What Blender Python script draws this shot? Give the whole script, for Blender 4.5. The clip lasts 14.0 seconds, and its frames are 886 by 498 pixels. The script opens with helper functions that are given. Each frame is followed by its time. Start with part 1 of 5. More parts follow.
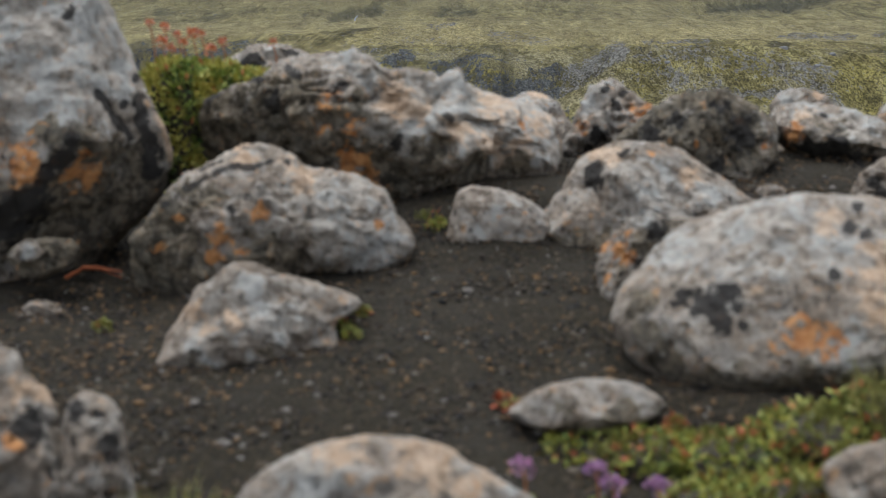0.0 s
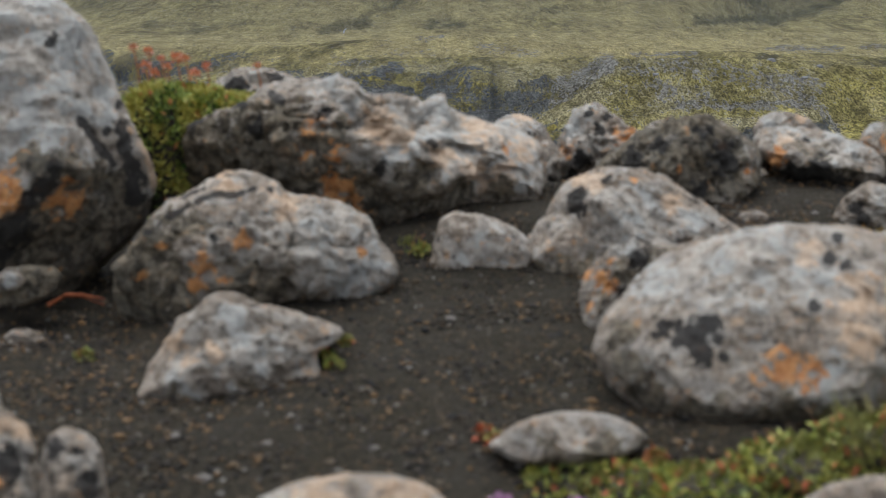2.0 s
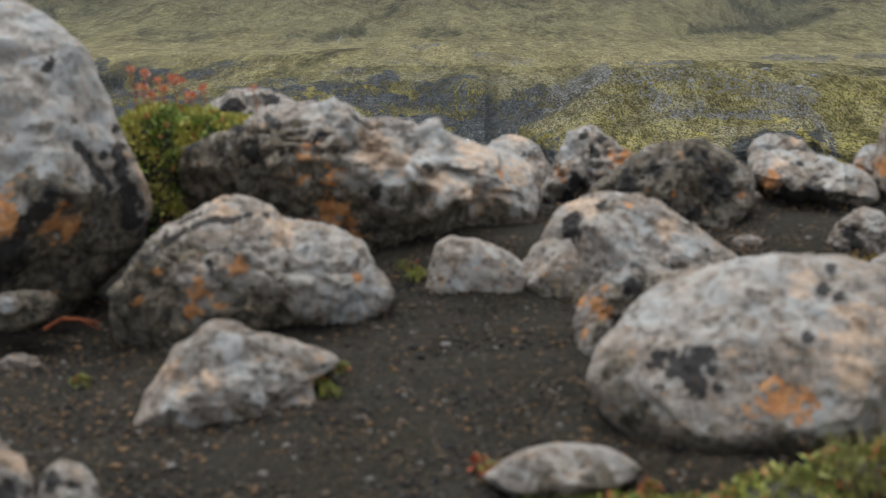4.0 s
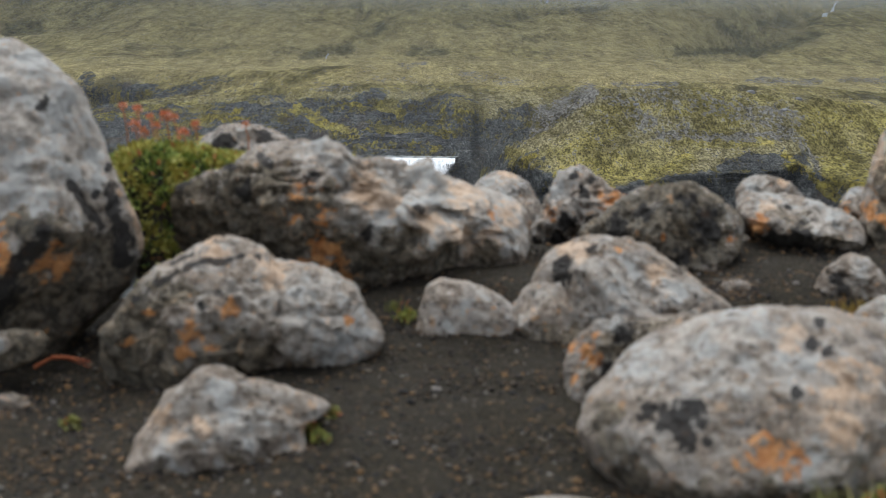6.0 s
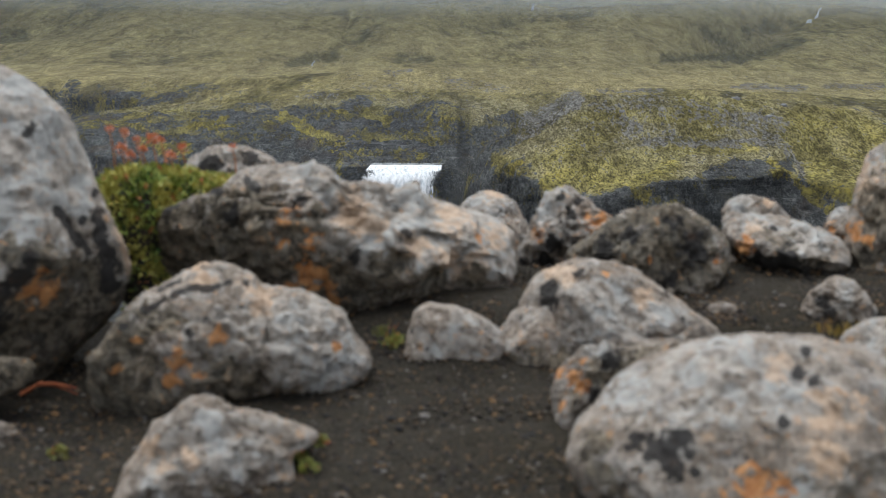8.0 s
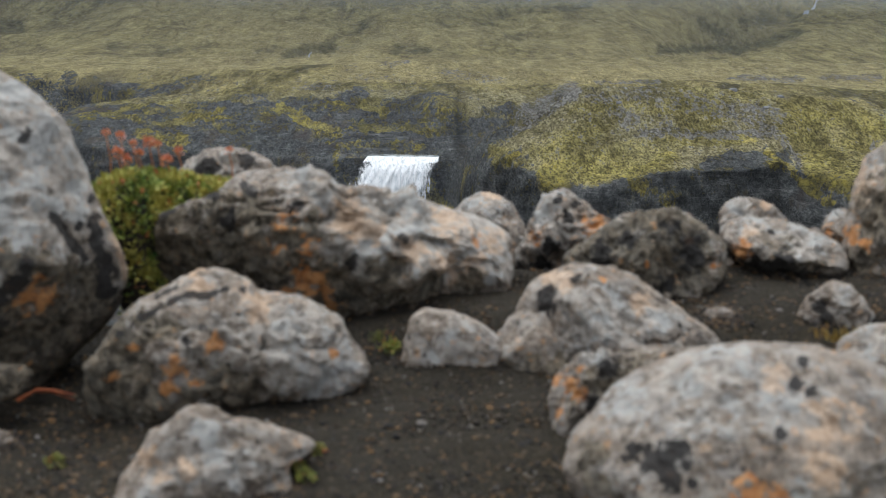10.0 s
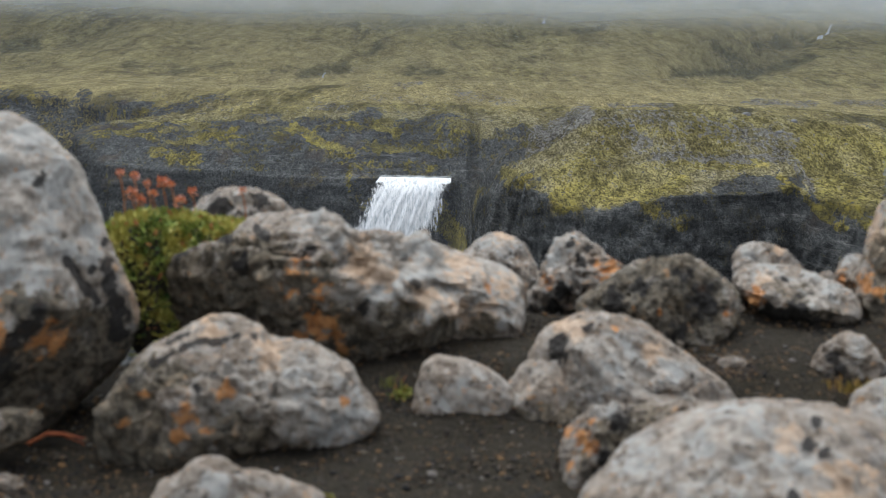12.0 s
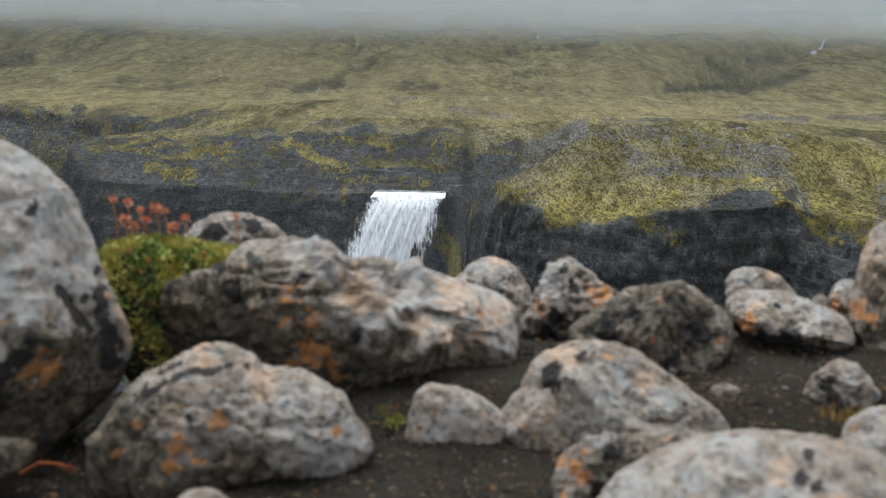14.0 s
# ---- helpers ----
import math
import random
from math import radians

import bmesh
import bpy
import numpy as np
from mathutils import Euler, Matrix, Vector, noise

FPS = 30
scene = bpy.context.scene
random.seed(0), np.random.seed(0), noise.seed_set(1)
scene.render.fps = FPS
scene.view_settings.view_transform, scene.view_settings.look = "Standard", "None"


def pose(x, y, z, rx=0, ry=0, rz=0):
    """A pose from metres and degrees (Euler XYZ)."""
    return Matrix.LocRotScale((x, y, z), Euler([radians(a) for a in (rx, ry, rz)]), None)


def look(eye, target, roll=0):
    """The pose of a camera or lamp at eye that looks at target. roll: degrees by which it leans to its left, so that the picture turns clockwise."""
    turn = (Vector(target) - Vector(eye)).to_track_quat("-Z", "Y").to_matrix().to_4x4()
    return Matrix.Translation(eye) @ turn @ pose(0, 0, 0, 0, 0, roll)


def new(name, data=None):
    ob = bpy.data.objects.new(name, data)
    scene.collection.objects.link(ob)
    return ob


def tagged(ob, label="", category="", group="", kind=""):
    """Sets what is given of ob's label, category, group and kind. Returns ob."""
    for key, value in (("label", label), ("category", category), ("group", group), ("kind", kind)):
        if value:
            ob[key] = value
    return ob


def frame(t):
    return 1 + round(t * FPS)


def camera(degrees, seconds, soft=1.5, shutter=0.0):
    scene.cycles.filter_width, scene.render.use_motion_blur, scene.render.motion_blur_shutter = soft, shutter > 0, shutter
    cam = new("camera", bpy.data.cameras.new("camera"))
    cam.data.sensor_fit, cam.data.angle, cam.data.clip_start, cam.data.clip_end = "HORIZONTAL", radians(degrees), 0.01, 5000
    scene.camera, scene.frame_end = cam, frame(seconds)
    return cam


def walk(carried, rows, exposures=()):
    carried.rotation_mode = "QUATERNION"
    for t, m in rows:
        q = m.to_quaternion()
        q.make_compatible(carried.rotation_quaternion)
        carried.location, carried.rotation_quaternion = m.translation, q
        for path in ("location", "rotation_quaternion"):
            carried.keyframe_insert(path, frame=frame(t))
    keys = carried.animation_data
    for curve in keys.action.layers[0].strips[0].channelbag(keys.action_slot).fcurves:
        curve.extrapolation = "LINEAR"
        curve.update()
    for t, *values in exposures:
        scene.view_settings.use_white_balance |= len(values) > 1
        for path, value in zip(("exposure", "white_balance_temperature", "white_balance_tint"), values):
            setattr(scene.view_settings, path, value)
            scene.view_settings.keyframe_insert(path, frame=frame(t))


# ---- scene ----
cam = camera(38.5, 14.0, soft=0.7)
PATH = [
    (0, (0.014, 0.001, 0.574), (0.003, 1.958, 0.164), -0.1),
    (0.5, (0.019, 0.004, 0.579), (0.008, 1.962, 0.17), -0.2),
    (1, (0.022, 0.003, 0.585), (0.018, 1.962, 0.181), -0.2),
    (1.5, (0.023, 0.005, 0.595), (0.026, 1.965, 0.197), -0.1),
    (2, (0.025, 0.006, 0.601), (0.031, 1.968, 0.209), -0.1),
    (2.5, (0.024, 0.005, 0.609), (0.034, 1.966, 0.219), -0.1),
    (3, (0.025, 0.004, 0.617), (0.037, 1.966, 0.23), -0.1),
    (5.5, (0.016, 0.003, 0.666), (0.044, 1.971, 0.306), 0.6),
    (6, (0.012, 0.001, 0.68), (0.05, 1.97, 0.329), 0.8),
    (6.5, (0.01, 0.0, 0.69), (0.057, 1.969, 0.344), 0.9),
    (7, (0.009, 0.001, 0.696), (0.06, 1.97, 0.354), 0.9),
    (7.5, (0.009, 0.001, 0.706), (0.065, 1.971, 0.365), 0.9),
    (8, (0.01, 0.003, 0.714), (0.069, 1.973, 0.374), 0.7),
    (10.5, (0.01, 0.015, 0.752), (0.074, 1.983, 0.397), 0.7),
    (11, (0.009, 0.019, 0.767), (0.063, 1.987, 0.415), 0.8),
    (11.5, (0.008, 0.018, 0.78), (0.055, 1.989, 0.446), 1.0),
    (12, (0.008, 0.021, 0.789), (0.053, 1.994, 0.468), 1.2),
    (12.5, (0.01, 0.018, 0.798), (0.056, 1.993, 0.485), 1.2),
    (13, (0.012, 0.018, 0.805), (0.06, 1.994, 0.497), 1.2),
    (13.5, (0.011, 0.019, 0.811), (0.064, 1.996, 0.509), 1.2),
    (14, (0.011, 0.024, 0.815), (0.064, 2.001, 0.517), 1.2),
]
walk(cam, [(t, look(eye, target, roll)) for t, eye, target, roll in PATH])

# focus on the valley: near rocks fall out of focus
cam.data.dof.use_dof = True
cam.data.dof.focus_distance = 260.0
cam.data.dof.aperture_fstop = 6.0

# ---- world and light: an overcast day, brighter towards the valley ----
SUN_EL, SUN_AZ = 72.0, -20.0
world = bpy.data.worlds.new("overcast")
scene.world = world
world.use_nodes = True
wt = world.node_tree
wt.nodes.clear()
w_out = wt.nodes.new("ShaderNodeOutputWorld")
w_bg = wt.nodes.new("ShaderNodeBackground")
w_sky = wt.nodes.new("ShaderNodeTexSky")
w_hsv = wt.nodes.new("ShaderNodeHueSaturation")
w_sky.sky_type = "NISHITA"
w_sky.sun_disc = False
w_sky.sun_elevation = radians(SUN_EL)
w_sky.sun_rotation = radians(SUN_AZ)
w_sky.dust_density = 1.0
w_hsv.inputs["Saturation"].default_value = 0.4
wt.links.new(w_sky.outputs[0], w_hsv.inputs["Color"])
wt.links.new(w_hsv.outputs[0], w_bg.inputs[0])
w_bg.inputs[1].default_value = 0.07
wt.links.new(w_bg.outputs[0], w_out.inputs[0])

sun_data = bpy.data.lights.new("sun", "SUN")
sun_data.energy, sun_data.angle, sun_data.color = 1.5, radians(75), (0.955, 0.985, 1.0)
sun = new("sun", sun_data)
sun_dir = Vector((math.sin(radians(SUN_AZ)) * math.cos(radians(SUN_EL)), math.cos(radians(SUN_AZ)) * math.cos(radians(SUN_EL)), math.sin(radians(SUN_EL))))
sun.matrix_world = look(sun_dir * 50, (0, 0, 0))
scene.view_settings.exposure = 1.62


# ---- numeric helpers ----
def hash3(i, j, k, seed):
    h = (i * 374761393 + j * 668265263 + k * 2147483647 + seed * 1274126177) & 0xFFFFFFFF
    h = ((h ^ (h >> 13)) * 1274126177) & 0xFFFFFFFF
    h = ((h ^ (h >> 16)) * 2246822519) & 0xFFFFFFFF
    return ((h ^ (h >> 15)) & 0xFFFFFF) / float(0xFFFFFF) * 2 - 1


def vnoise(p, seed=0):
    """Smooth value noise from -1 to 1 at the rows of p."""
    f = np.floor(p)
    i = f.astype(np.int64)
    u = p - f
    u = u * u * u * (u * (u * 6 - 15) + 10)
    out = np.zeros(len(p))
    for dx in (0, 1):
        wx = u[:, 0] if dx else 1 - u[:, 0]
        for dy in (0, 1):
            wy = u[:, 1] if dy else 1 - u[:, 1]
            for dz in (0, 1):
                wz = u[:, 2] if dz else 1 - u[:, 2]
                out += wx * wy * wz * hash3(i[:, 0] + dx, i[:, 1] + dy, i[:, 2] + dz, seed)
    return out


def fbm(p, octaves=4, seed=0, gain=0.5, ridged=False):
    out, amp, tot = np.zeros(len(p)), 1.0, 0.0
    for k in range(octaves):
        n = vnoise(p * 2.03 ** k + 17.3 * k, seed + k)
        out += amp * ((1 - 2 * np.abs(n)) if ridged else n)
        tot += amp
        amp *= gain
    return out / tot


def fbm2(x, y, octaves=4, seed=0, gain=0.5, ridged=False):
    return fbm(np.stack([x.ravel(), y.ravel(), np.zeros(x.size) + 0.37], 1), octaves, seed, gain, ridged).reshape(x.shape)


def cells(p, seed=0):
    """Distances to the nearest and second nearest of scattered points, and a random tone of the nearest."""
    i = np.floor(p).astype(np.int64)
    f1 = np.full(len(p), 9.0)
    f2 = np.full(len(p), 9.0)
    tone = np.zeros(len(p))
    for dx in (-1, 0, 1):
        for dy in (-1, 0, 1):
            for dz in (-1, 0, 1):
                a, b, c = i[:, 0] + dx, i[:, 1] + dy, i[:, 2] + dz
                jit = [hash3(a, b, c, seed + k) * 0.45 + 0.5 for k in (1, 2, 3)]
                d = np.sqrt((a + jit[0] - p[:, 0]) ** 2 + (b + jit[1] - p[:, 1]) ** 2 + (c + jit[2] - p[:, 2]) ** 2)
                near = d < f1
                f2 = np.where(near, f1, np.minimum(f2, d))
                tone = np.where(near, hash3(a, b, c, seed + 7), tone)
                f1 = np.where(near, d, f1)
    return f1, f2, tone


def sstep(a, b, x):
    u = np.clip((x - a) / (b - a), 0, 1)
    return u * u * (3 - 2 * u)


def mesh_from(name, verts, faces, material, smooth=True):
    me = bpy.data.meshes.new(name)
    verts = np.asarray(verts, dtype=np.float32)
    faces = np.asarray(faces, dtype=np.int32)
    k = faces.shape[1]
    me.vertices.add(len(verts))
    me.vertices.foreach_set("co", verts.ravel())
    me.loops.add(faces.size)
    me.loops.foreach_set("vertex_index", faces.ravel())
    me.polygons.add(len(faces))
    me.polygons.foreach_set("loop_start", np.arange(len(faces), dtype=np.int32) * k)
    me.polygons.foreach_set("use_smooth", np.full(len(faces), smooth))
    me.update(calc_edges=True)
    me.validate()
    if material:
        me.materials.append(material)
    return me


def paint(me, name, rgba):
    at = me.attributes.new(name, "FLOAT_COLOR", "POINT")
    at.data.foreach_set("color", np.asarray(rgba, dtype=np.float32).ravel())


def grid_faces(rows, cols):
    i = np.arange(rows * cols).reshape(rows, cols)
    return np.stack([i[:-1, :-1].ravel(), i[:-1, 1:].ravel(), i[1:, 1:].ravel(), i[1:, :-1].ravel()], 1)


def ico(sub):
    bm = bmesh.new()
    bmesh.ops.create_icosphere(bm, subdivisions=sub, radius=1.0)
    v = np.array([p.co[:] for p in bm.verts])
    f = np.array([[p.index for p in q.verts] for q in bm.faces])
    bm.free()
    return v, f


ICO = {k: ico(k) for k in (1, 2, 3, 6, 7)}


# ---- materials ----
class Nodes:
    """A small wrapper to write node materials."""

    def __init__(self, name):
        self.mat = bpy.data.materials.new(name)
        self.mat.use_nodes = True
        self.t = self.mat.node_tree
        self.t.nodes.clear()
        self.out = self.add("ShaderNodeOutputMaterial")
        self.bsdf = self.add("ShaderNodeBsdfPrincipled")
        self.t.links.new(self.bsdf.outputs[0], self.out.inputs[0])
        self.coord = self.add("ShaderNodeTexCoord").outputs["Object"]

    def add(self, kind):
        return self.t.nodes.new(kind)

    def link(self, a, b):
        if isinstance(a, (int, float)):
            b.default_value = a
        elif isinstance(a, tuple):
            b.default_value = (*a, 1.0) if len(a) == 3 else a
        else:
            self.t.links.new(a, b)

    def mapping(self, scale, loc=(0, 0, 0)):
        m = self.add("ShaderNodeMapping")
        m.inputs["Scale"].default_value = scale
        m.inputs["Location"].default_value = loc
        self.link(self.coord, m.inputs[0])
        return m.outputs[0]

    def noise(self, scale, detail=4.0, rough=0.55, vec=None, distort=0.0):
        n = self.add("ShaderNodeTexNoise")
        n.inputs["Scale"].default_value = scale
        n.inputs["Detail"].default_value = detail
        n.inputs["Roughness"].default_value = rough
        n.inputs["Distortion"].default_value = distort
        self.link(vec or self.coord, n.inputs["Vector"])
        return n.outputs["Fac"]

    def voronoi(self, scale, vec=None, feature="F1"):
        n = self.add("ShaderNodeTexVoronoi")
        n.feature = feature
        n.inputs["Scale"].default_value = scale
        self.link(vec or self.coord, n.inputs["Vector"])
        return n.outputs["Distance"]

    def shard(self, scale, vec):
        """A random tone for each of many angular pieces."""
        n = self.add("ShaderNodeTexVoronoi")
        n.inputs["Scale"].default_value = scale
        self.link(vec, n.inputs["Vector"])
        s = self.add("ShaderNodeSeparateColor")
        self.link(n.outputs["Color"], s.inputs[0])
        return s.outputs[0]

    def ramp(self, fac, lo, hi, a=0.0, b=1.0):
        r = self.add("ShaderNodeMapRange")
        r.interpolation_type = "SMOOTHSTEP"
        self.link(fac, r.inputs[0])
        for k, v in enumerate((lo, hi, a, b)):
            r.inputs[1 + k].default_value = v
        return r.outputs[0]

    def math(self, op, a, b=0.0, clamp=False):
        n = self.add("ShaderNodeMath")
        n.operation, n.use_clamp = op, clamp
        self.link(a, n.inputs[0])
        self.link(b, n.inputs[1])
        return n.outputs[0]

    def mix(self, fac, a, b, mode="MIX"):
        n = self.add("ShaderNodeMix")
        n.data_type, n.blend_type = "RGBA", mode
        self.link(fac, n.inputs[0])
        self.link(a, n.inputs[6])
        self.link(b, n.inputs[7])
        return n.outputs[2]

    def attr(self, name):
        n = self.add("ShaderNodeAttribute")
        n.attribute_name = name
        s = self.add("ShaderNodeSeparateColor")
        self.link(n.outputs["Color"], s.inputs[0])
        return s.outputs[0], s.outputs[1], s.outputs[2], n.outputs["Alpha"]

    def rnd(self):
        return self.add("ShaderNodeObjectInfo").outputs["Random"]

    def island(self):
        return self.add("ShaderNodeNewGeometry").outputs["Random Per Island"]

    def bump(self, height, strength, distance, chain=None):
        n = self.add("ShaderNodeBump")
        n.inputs["Strength"].default_value = strength
        n.inputs["Distance"].default_value = distance
        self.link(height, n.inputs["Height"])
        if chain:
            self.link(chain, n.inputs["Normal"])
        return n.outputs[0]

    def finish(self, color, rough=0.85, normal=None, spec=0.3):
        self.link(color, self.bsdf.inputs["Base Color"])
        self.link(rough, self.bsdf.inputs["Roughness"])
        self.bsdf.inputs["Specular IOR Level"].default_value = spec
        if normal:
            self.link(normal, self.bsdf.inputs["Normal"])
        return self.mat


def rock_material():
    n = Nodes("lichened_basalt")
    orange, black, pale, peach = n.attr("lichen")
    umber_and_shade = n.attr("stain_and_shade")[0]
    big = n.noise(6, 5, 0.6)
    mid = n.noise(42, 8, 0.74)
    blotch = n.noise(25, 6, 0.7, n.mapping((1, 1, 1), (2.3, 4.4, 7.1)), 0.6)
    fleck = n.noise(64, 4, 0.66, n.mapping((1, 1, 1), (6.3, 1.4, 3.1)))
    fine = n.noise(170, 6, 0.75)
    grit = n.noise(420, 3, 0.7)
    hue = n.noise(19, 6, 0.66, n.mapping((1, 1, 1), (5.1, 9.7, 2.9)))
    base = n.mix(n.ramp(big, 0.38, 0.64), (0.195, 0.155, 0.12), (0.305, 0.252, 0.203))
    base = n.mix(n.math("MULTIPLY", n.ramp(hue, 0.52, 0.6), 0.55), base, (0.315, 0.30, 0.285))
    base = n.mix(n.math("MULTIPLY", n.ramp(hue, 0.36, 0.44, 1, 0), 0.55), base, (0.39, 0.295, 0.22))
    base = n.mix(n.math("MULTIPLY", n.ramp(blotch, 0.5, 0.6), 0.5), base, (0.39, 0.345, 0.295))
    base = n.mix(n.math("MULTIPLY", n.ramp(blotch, 0.36, 0.45, 1, 0), 0.5), base, (0.10, 0.085, 0.068))
    base = n.mix(n.math("MULTIPLY", n.ramp(mid, 0.51, 0.58), 0.5), base, (0.40, 0.35, 0.30))
    base = n.mix(n.math("MULTIPLY", n.ramp(mid, 0.38, 0.46, 1, 0), 0.6), base, (0.085, 0.072, 0.058))
    base = n.mix(n.math("MULTIPLY", n.ramp(fleck, 0.57, 0.66), 0.5), base, (0.45, 0.395, 0.335))
    base = n.mix(n.math("MULTIPLY", n.ramp(fleck, 0.32, 0.42, 1, 0), 0.6), base, (0.06, 0.052, 0.044))
    base = n.mix(n.math("MULTIPLY", n.ramp(fine, 0.38, 0.5, 1, 0), 0.4), base, (0.08, 0.068, 0.056))
    base = n.mix(n.math("MULTIPLY", n.ramp(grit, 0.56, 0.66), 0.4), base, (0.48, 0.44, 0.4))
    blur = n.noise(42, 8, 0.75, distort=0.8)
    edge = n.math("SUBTRACT", blur, 0.5)

    def patch(mask, lo, hi, spread=3.0):
        return n.ramp(n.math("ADD", mask, n.math("MULTIPLY", edge, spread)), lo, hi)

    # scattered natural lichen on every stone
    crust = n.ramp(n.noise(17, 6, 0.66, n.mapping((1, 1, 1), (3.1, 0.7, 1.9))), 0.53, 0.57)
    base = n.mix(n.math("MULTIPLY", crust, 0.4), base, (0.43, 0.415, 0.385))
    specks = n.ramp(n.noise(46, 4, 0.6, n.mapping((1, 1, 1), (8.3, 2.2, 5.5))), 0.62, 0.68)
    base = n.mix(n.math("MULTIPLY", specks, 0.7), base, (0.44, 0.255, 0.13))
    dots = n.ramp(n.noise(58, 3, 0.55, n.mapping((1, 1, 1), (1.3, 6.2, 9.5))), 0.62, 0.68)
    base = n.mix(n.math("MULTIPLY", dots, 0.85), base, (0.035, 0.033, 0.032))
    ash = n.mix(n.ramp(fleck, 0.4, 0.58), (0.29, 0.262, 0.232), (0.47, 0.43, 0.38))
    ash = n.mix(n.math("MULTIPLY", n.ramp(hue, 0.47, 0.53), 0.75), ash, (0.42, 0.435, 0.425))
    base = n.mix(n.math("MULTIPLY", patch(pale, 0.36, 0.68, 3.4), 0.72), base, ash)
    base = n.mix(n.math("MULTIPLY", patch(peach, 0.35, 0.75, 4.0), 0.65), base, n.mix(n.ramp(mid, 0.38, 0.62), (0.45, 0.29, 0.175), (0.64, 0.46, 0.32)))
    # dark brown: stained rock, and shade painted under brows and at feet
    shade_brown = n.mix(n.ramp(mid, 0.42, 0.6), (0.04, 0.034, 0.025), (0.185, 0.152, 0.108))
    shade_brown = n.mix(n.math("MULTIPLY", n.ramp(hue, 0.52, 0.6), 0.4), shade_brown, (0.2, 0.18, 0.145))
    shade_brown = n.mix(n.math("MULTIPLY", n.ramp(fleck, 0.56, 0.64), 0.45), shade_brown, (0.29, 0.25, 0.19))
    base = n.mix(n.math("MULTIPLY", patch(umber_and_shade, 0.28, 0.58, 2.6), 0.9), base, shade_brown)
    base = n.mix(n.math("MULTIPLY", patch(orange, 0.48, 0.75, 4.4), 0.85), base, n.mix(n.ramp(mid, 0.35, 0.65), (0.42, 0.15, 0.045), (0.66, 0.32, 0.12)))
    # black: lichen spots and streaks, and painted shade at the tall boulder's foot
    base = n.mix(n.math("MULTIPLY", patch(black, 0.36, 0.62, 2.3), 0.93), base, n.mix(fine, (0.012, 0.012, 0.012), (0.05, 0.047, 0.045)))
    nb = n.bump(fine, 0.8, 0.004, n.bump(grit, 0.4, 0.0015))
    nb = n.bump(mid, 0.7, 0.014, nb)
    pits = n.ramp(n.voronoi(70), 0.0, 0.34)
    nb = n.bump(pits, 0.4, 0.006, nb)
    return n.finish(base, 0.9, nb, 0.2)


def gravel_material():
    n = Nodes("black_volcanic_grit")
    g = n.voronoi(170)
    col = n.mix(n.ramp(n.noise(160, 2, 0.5), 0.38, 0.62), (0.0098, 0.008, 0.0052), (0.0305, 0.0236, 0.0135))
    col = n.mix(n.ramp(n.noise(5, 4, 0.6), 0.35, 0.7), col, (0.023, 0.0195, 0.014))
    return n.finish(col, 0.95, n.bump(g, 0.9, 0.006, n.bump(n.noise(40, 5, 0.6), 0.5, 0.01)), 0.2)


def grain_material():
    n = Nodes("gravel_grains")
    r = n.add("ShaderNodeValToRGB")
    e = r.color_ramp.elements
    e[0].position, e[0].color = 0.0, (0.010, 0.010, 0.011, 1)
    e[1].position, e[1].color = 0.5, (0.034, 0.027, 0.021, 1)
    for p, c in ((0.7, (0.06, 0.044, 0.027, 1)), (0.84, (0.15, 0.084, 0.036, 1)), (0.95, (0.085, 0.07, 0.052, 1)), (1.0, (0.16, 0.15, 0.14, 1))):
        e.new(p).color = c
    n.link(n.island(), r.inputs[0])
    return n.finish(r.outputs[0], 0.85, n.bump(n.noise(400, 3), 0.4, 0.002), 0.25)


def block_material():
    n = Nodes("valley_stone")
    c = n.mix(n.island(), (0.05, 0.049, 0.047), (0.2, 0.197, 0.193))
    return n.finish(c, 0.9, n.bump(n.noise(3.0, 4), 0.4, 0.1), 0.2)


def pebble_material():
    n = Nodes("pebble")
    c = n.mix(n.rnd(), (0.045, 0.04, 0.035), (0.14, 0.125, 0.115))
    c = n.mix(n.ramp(n.noise(90, 4), 0.4, 0.7), c, (0.13, 0.115, 0.1))
    return n.finish(c, 0.85, n.bump(n.noise(160, 4), 0.5, 0.003), 0.25)


def leaf_material(name, a, b, c, accent=None, share=0.9):
    n = Nodes(name)
    r = n.island()
    col = n.mix(n.ramp(r, 0.0, 0.6), a, b)
    col = n.mix(n.ramp(n.noise(14, 4, 0.65), 0.44, 0.58), col, c)
    if accent:
        col = n.mix(n.ramp(r, share, share + 0.03), col, accent)
    n.bsdf.inputs["Subsurface Weight"].default_value = 0.1
    n.bsdf.inputs["Subsurface Scale"].default_value = 0.003
    return n.finish(col, 0.6, None, 0.35)


def plain_material(name, a, b, scale=60.0, rough=0.8):
    n = Nodes(name)
    return n.finish(n.mix(n.ramp(n.noise(scale, 4), 0.35, 0.65), a, b), rough, n.bump(n.noise(scale * 2, 4), 0.3, 0.002))


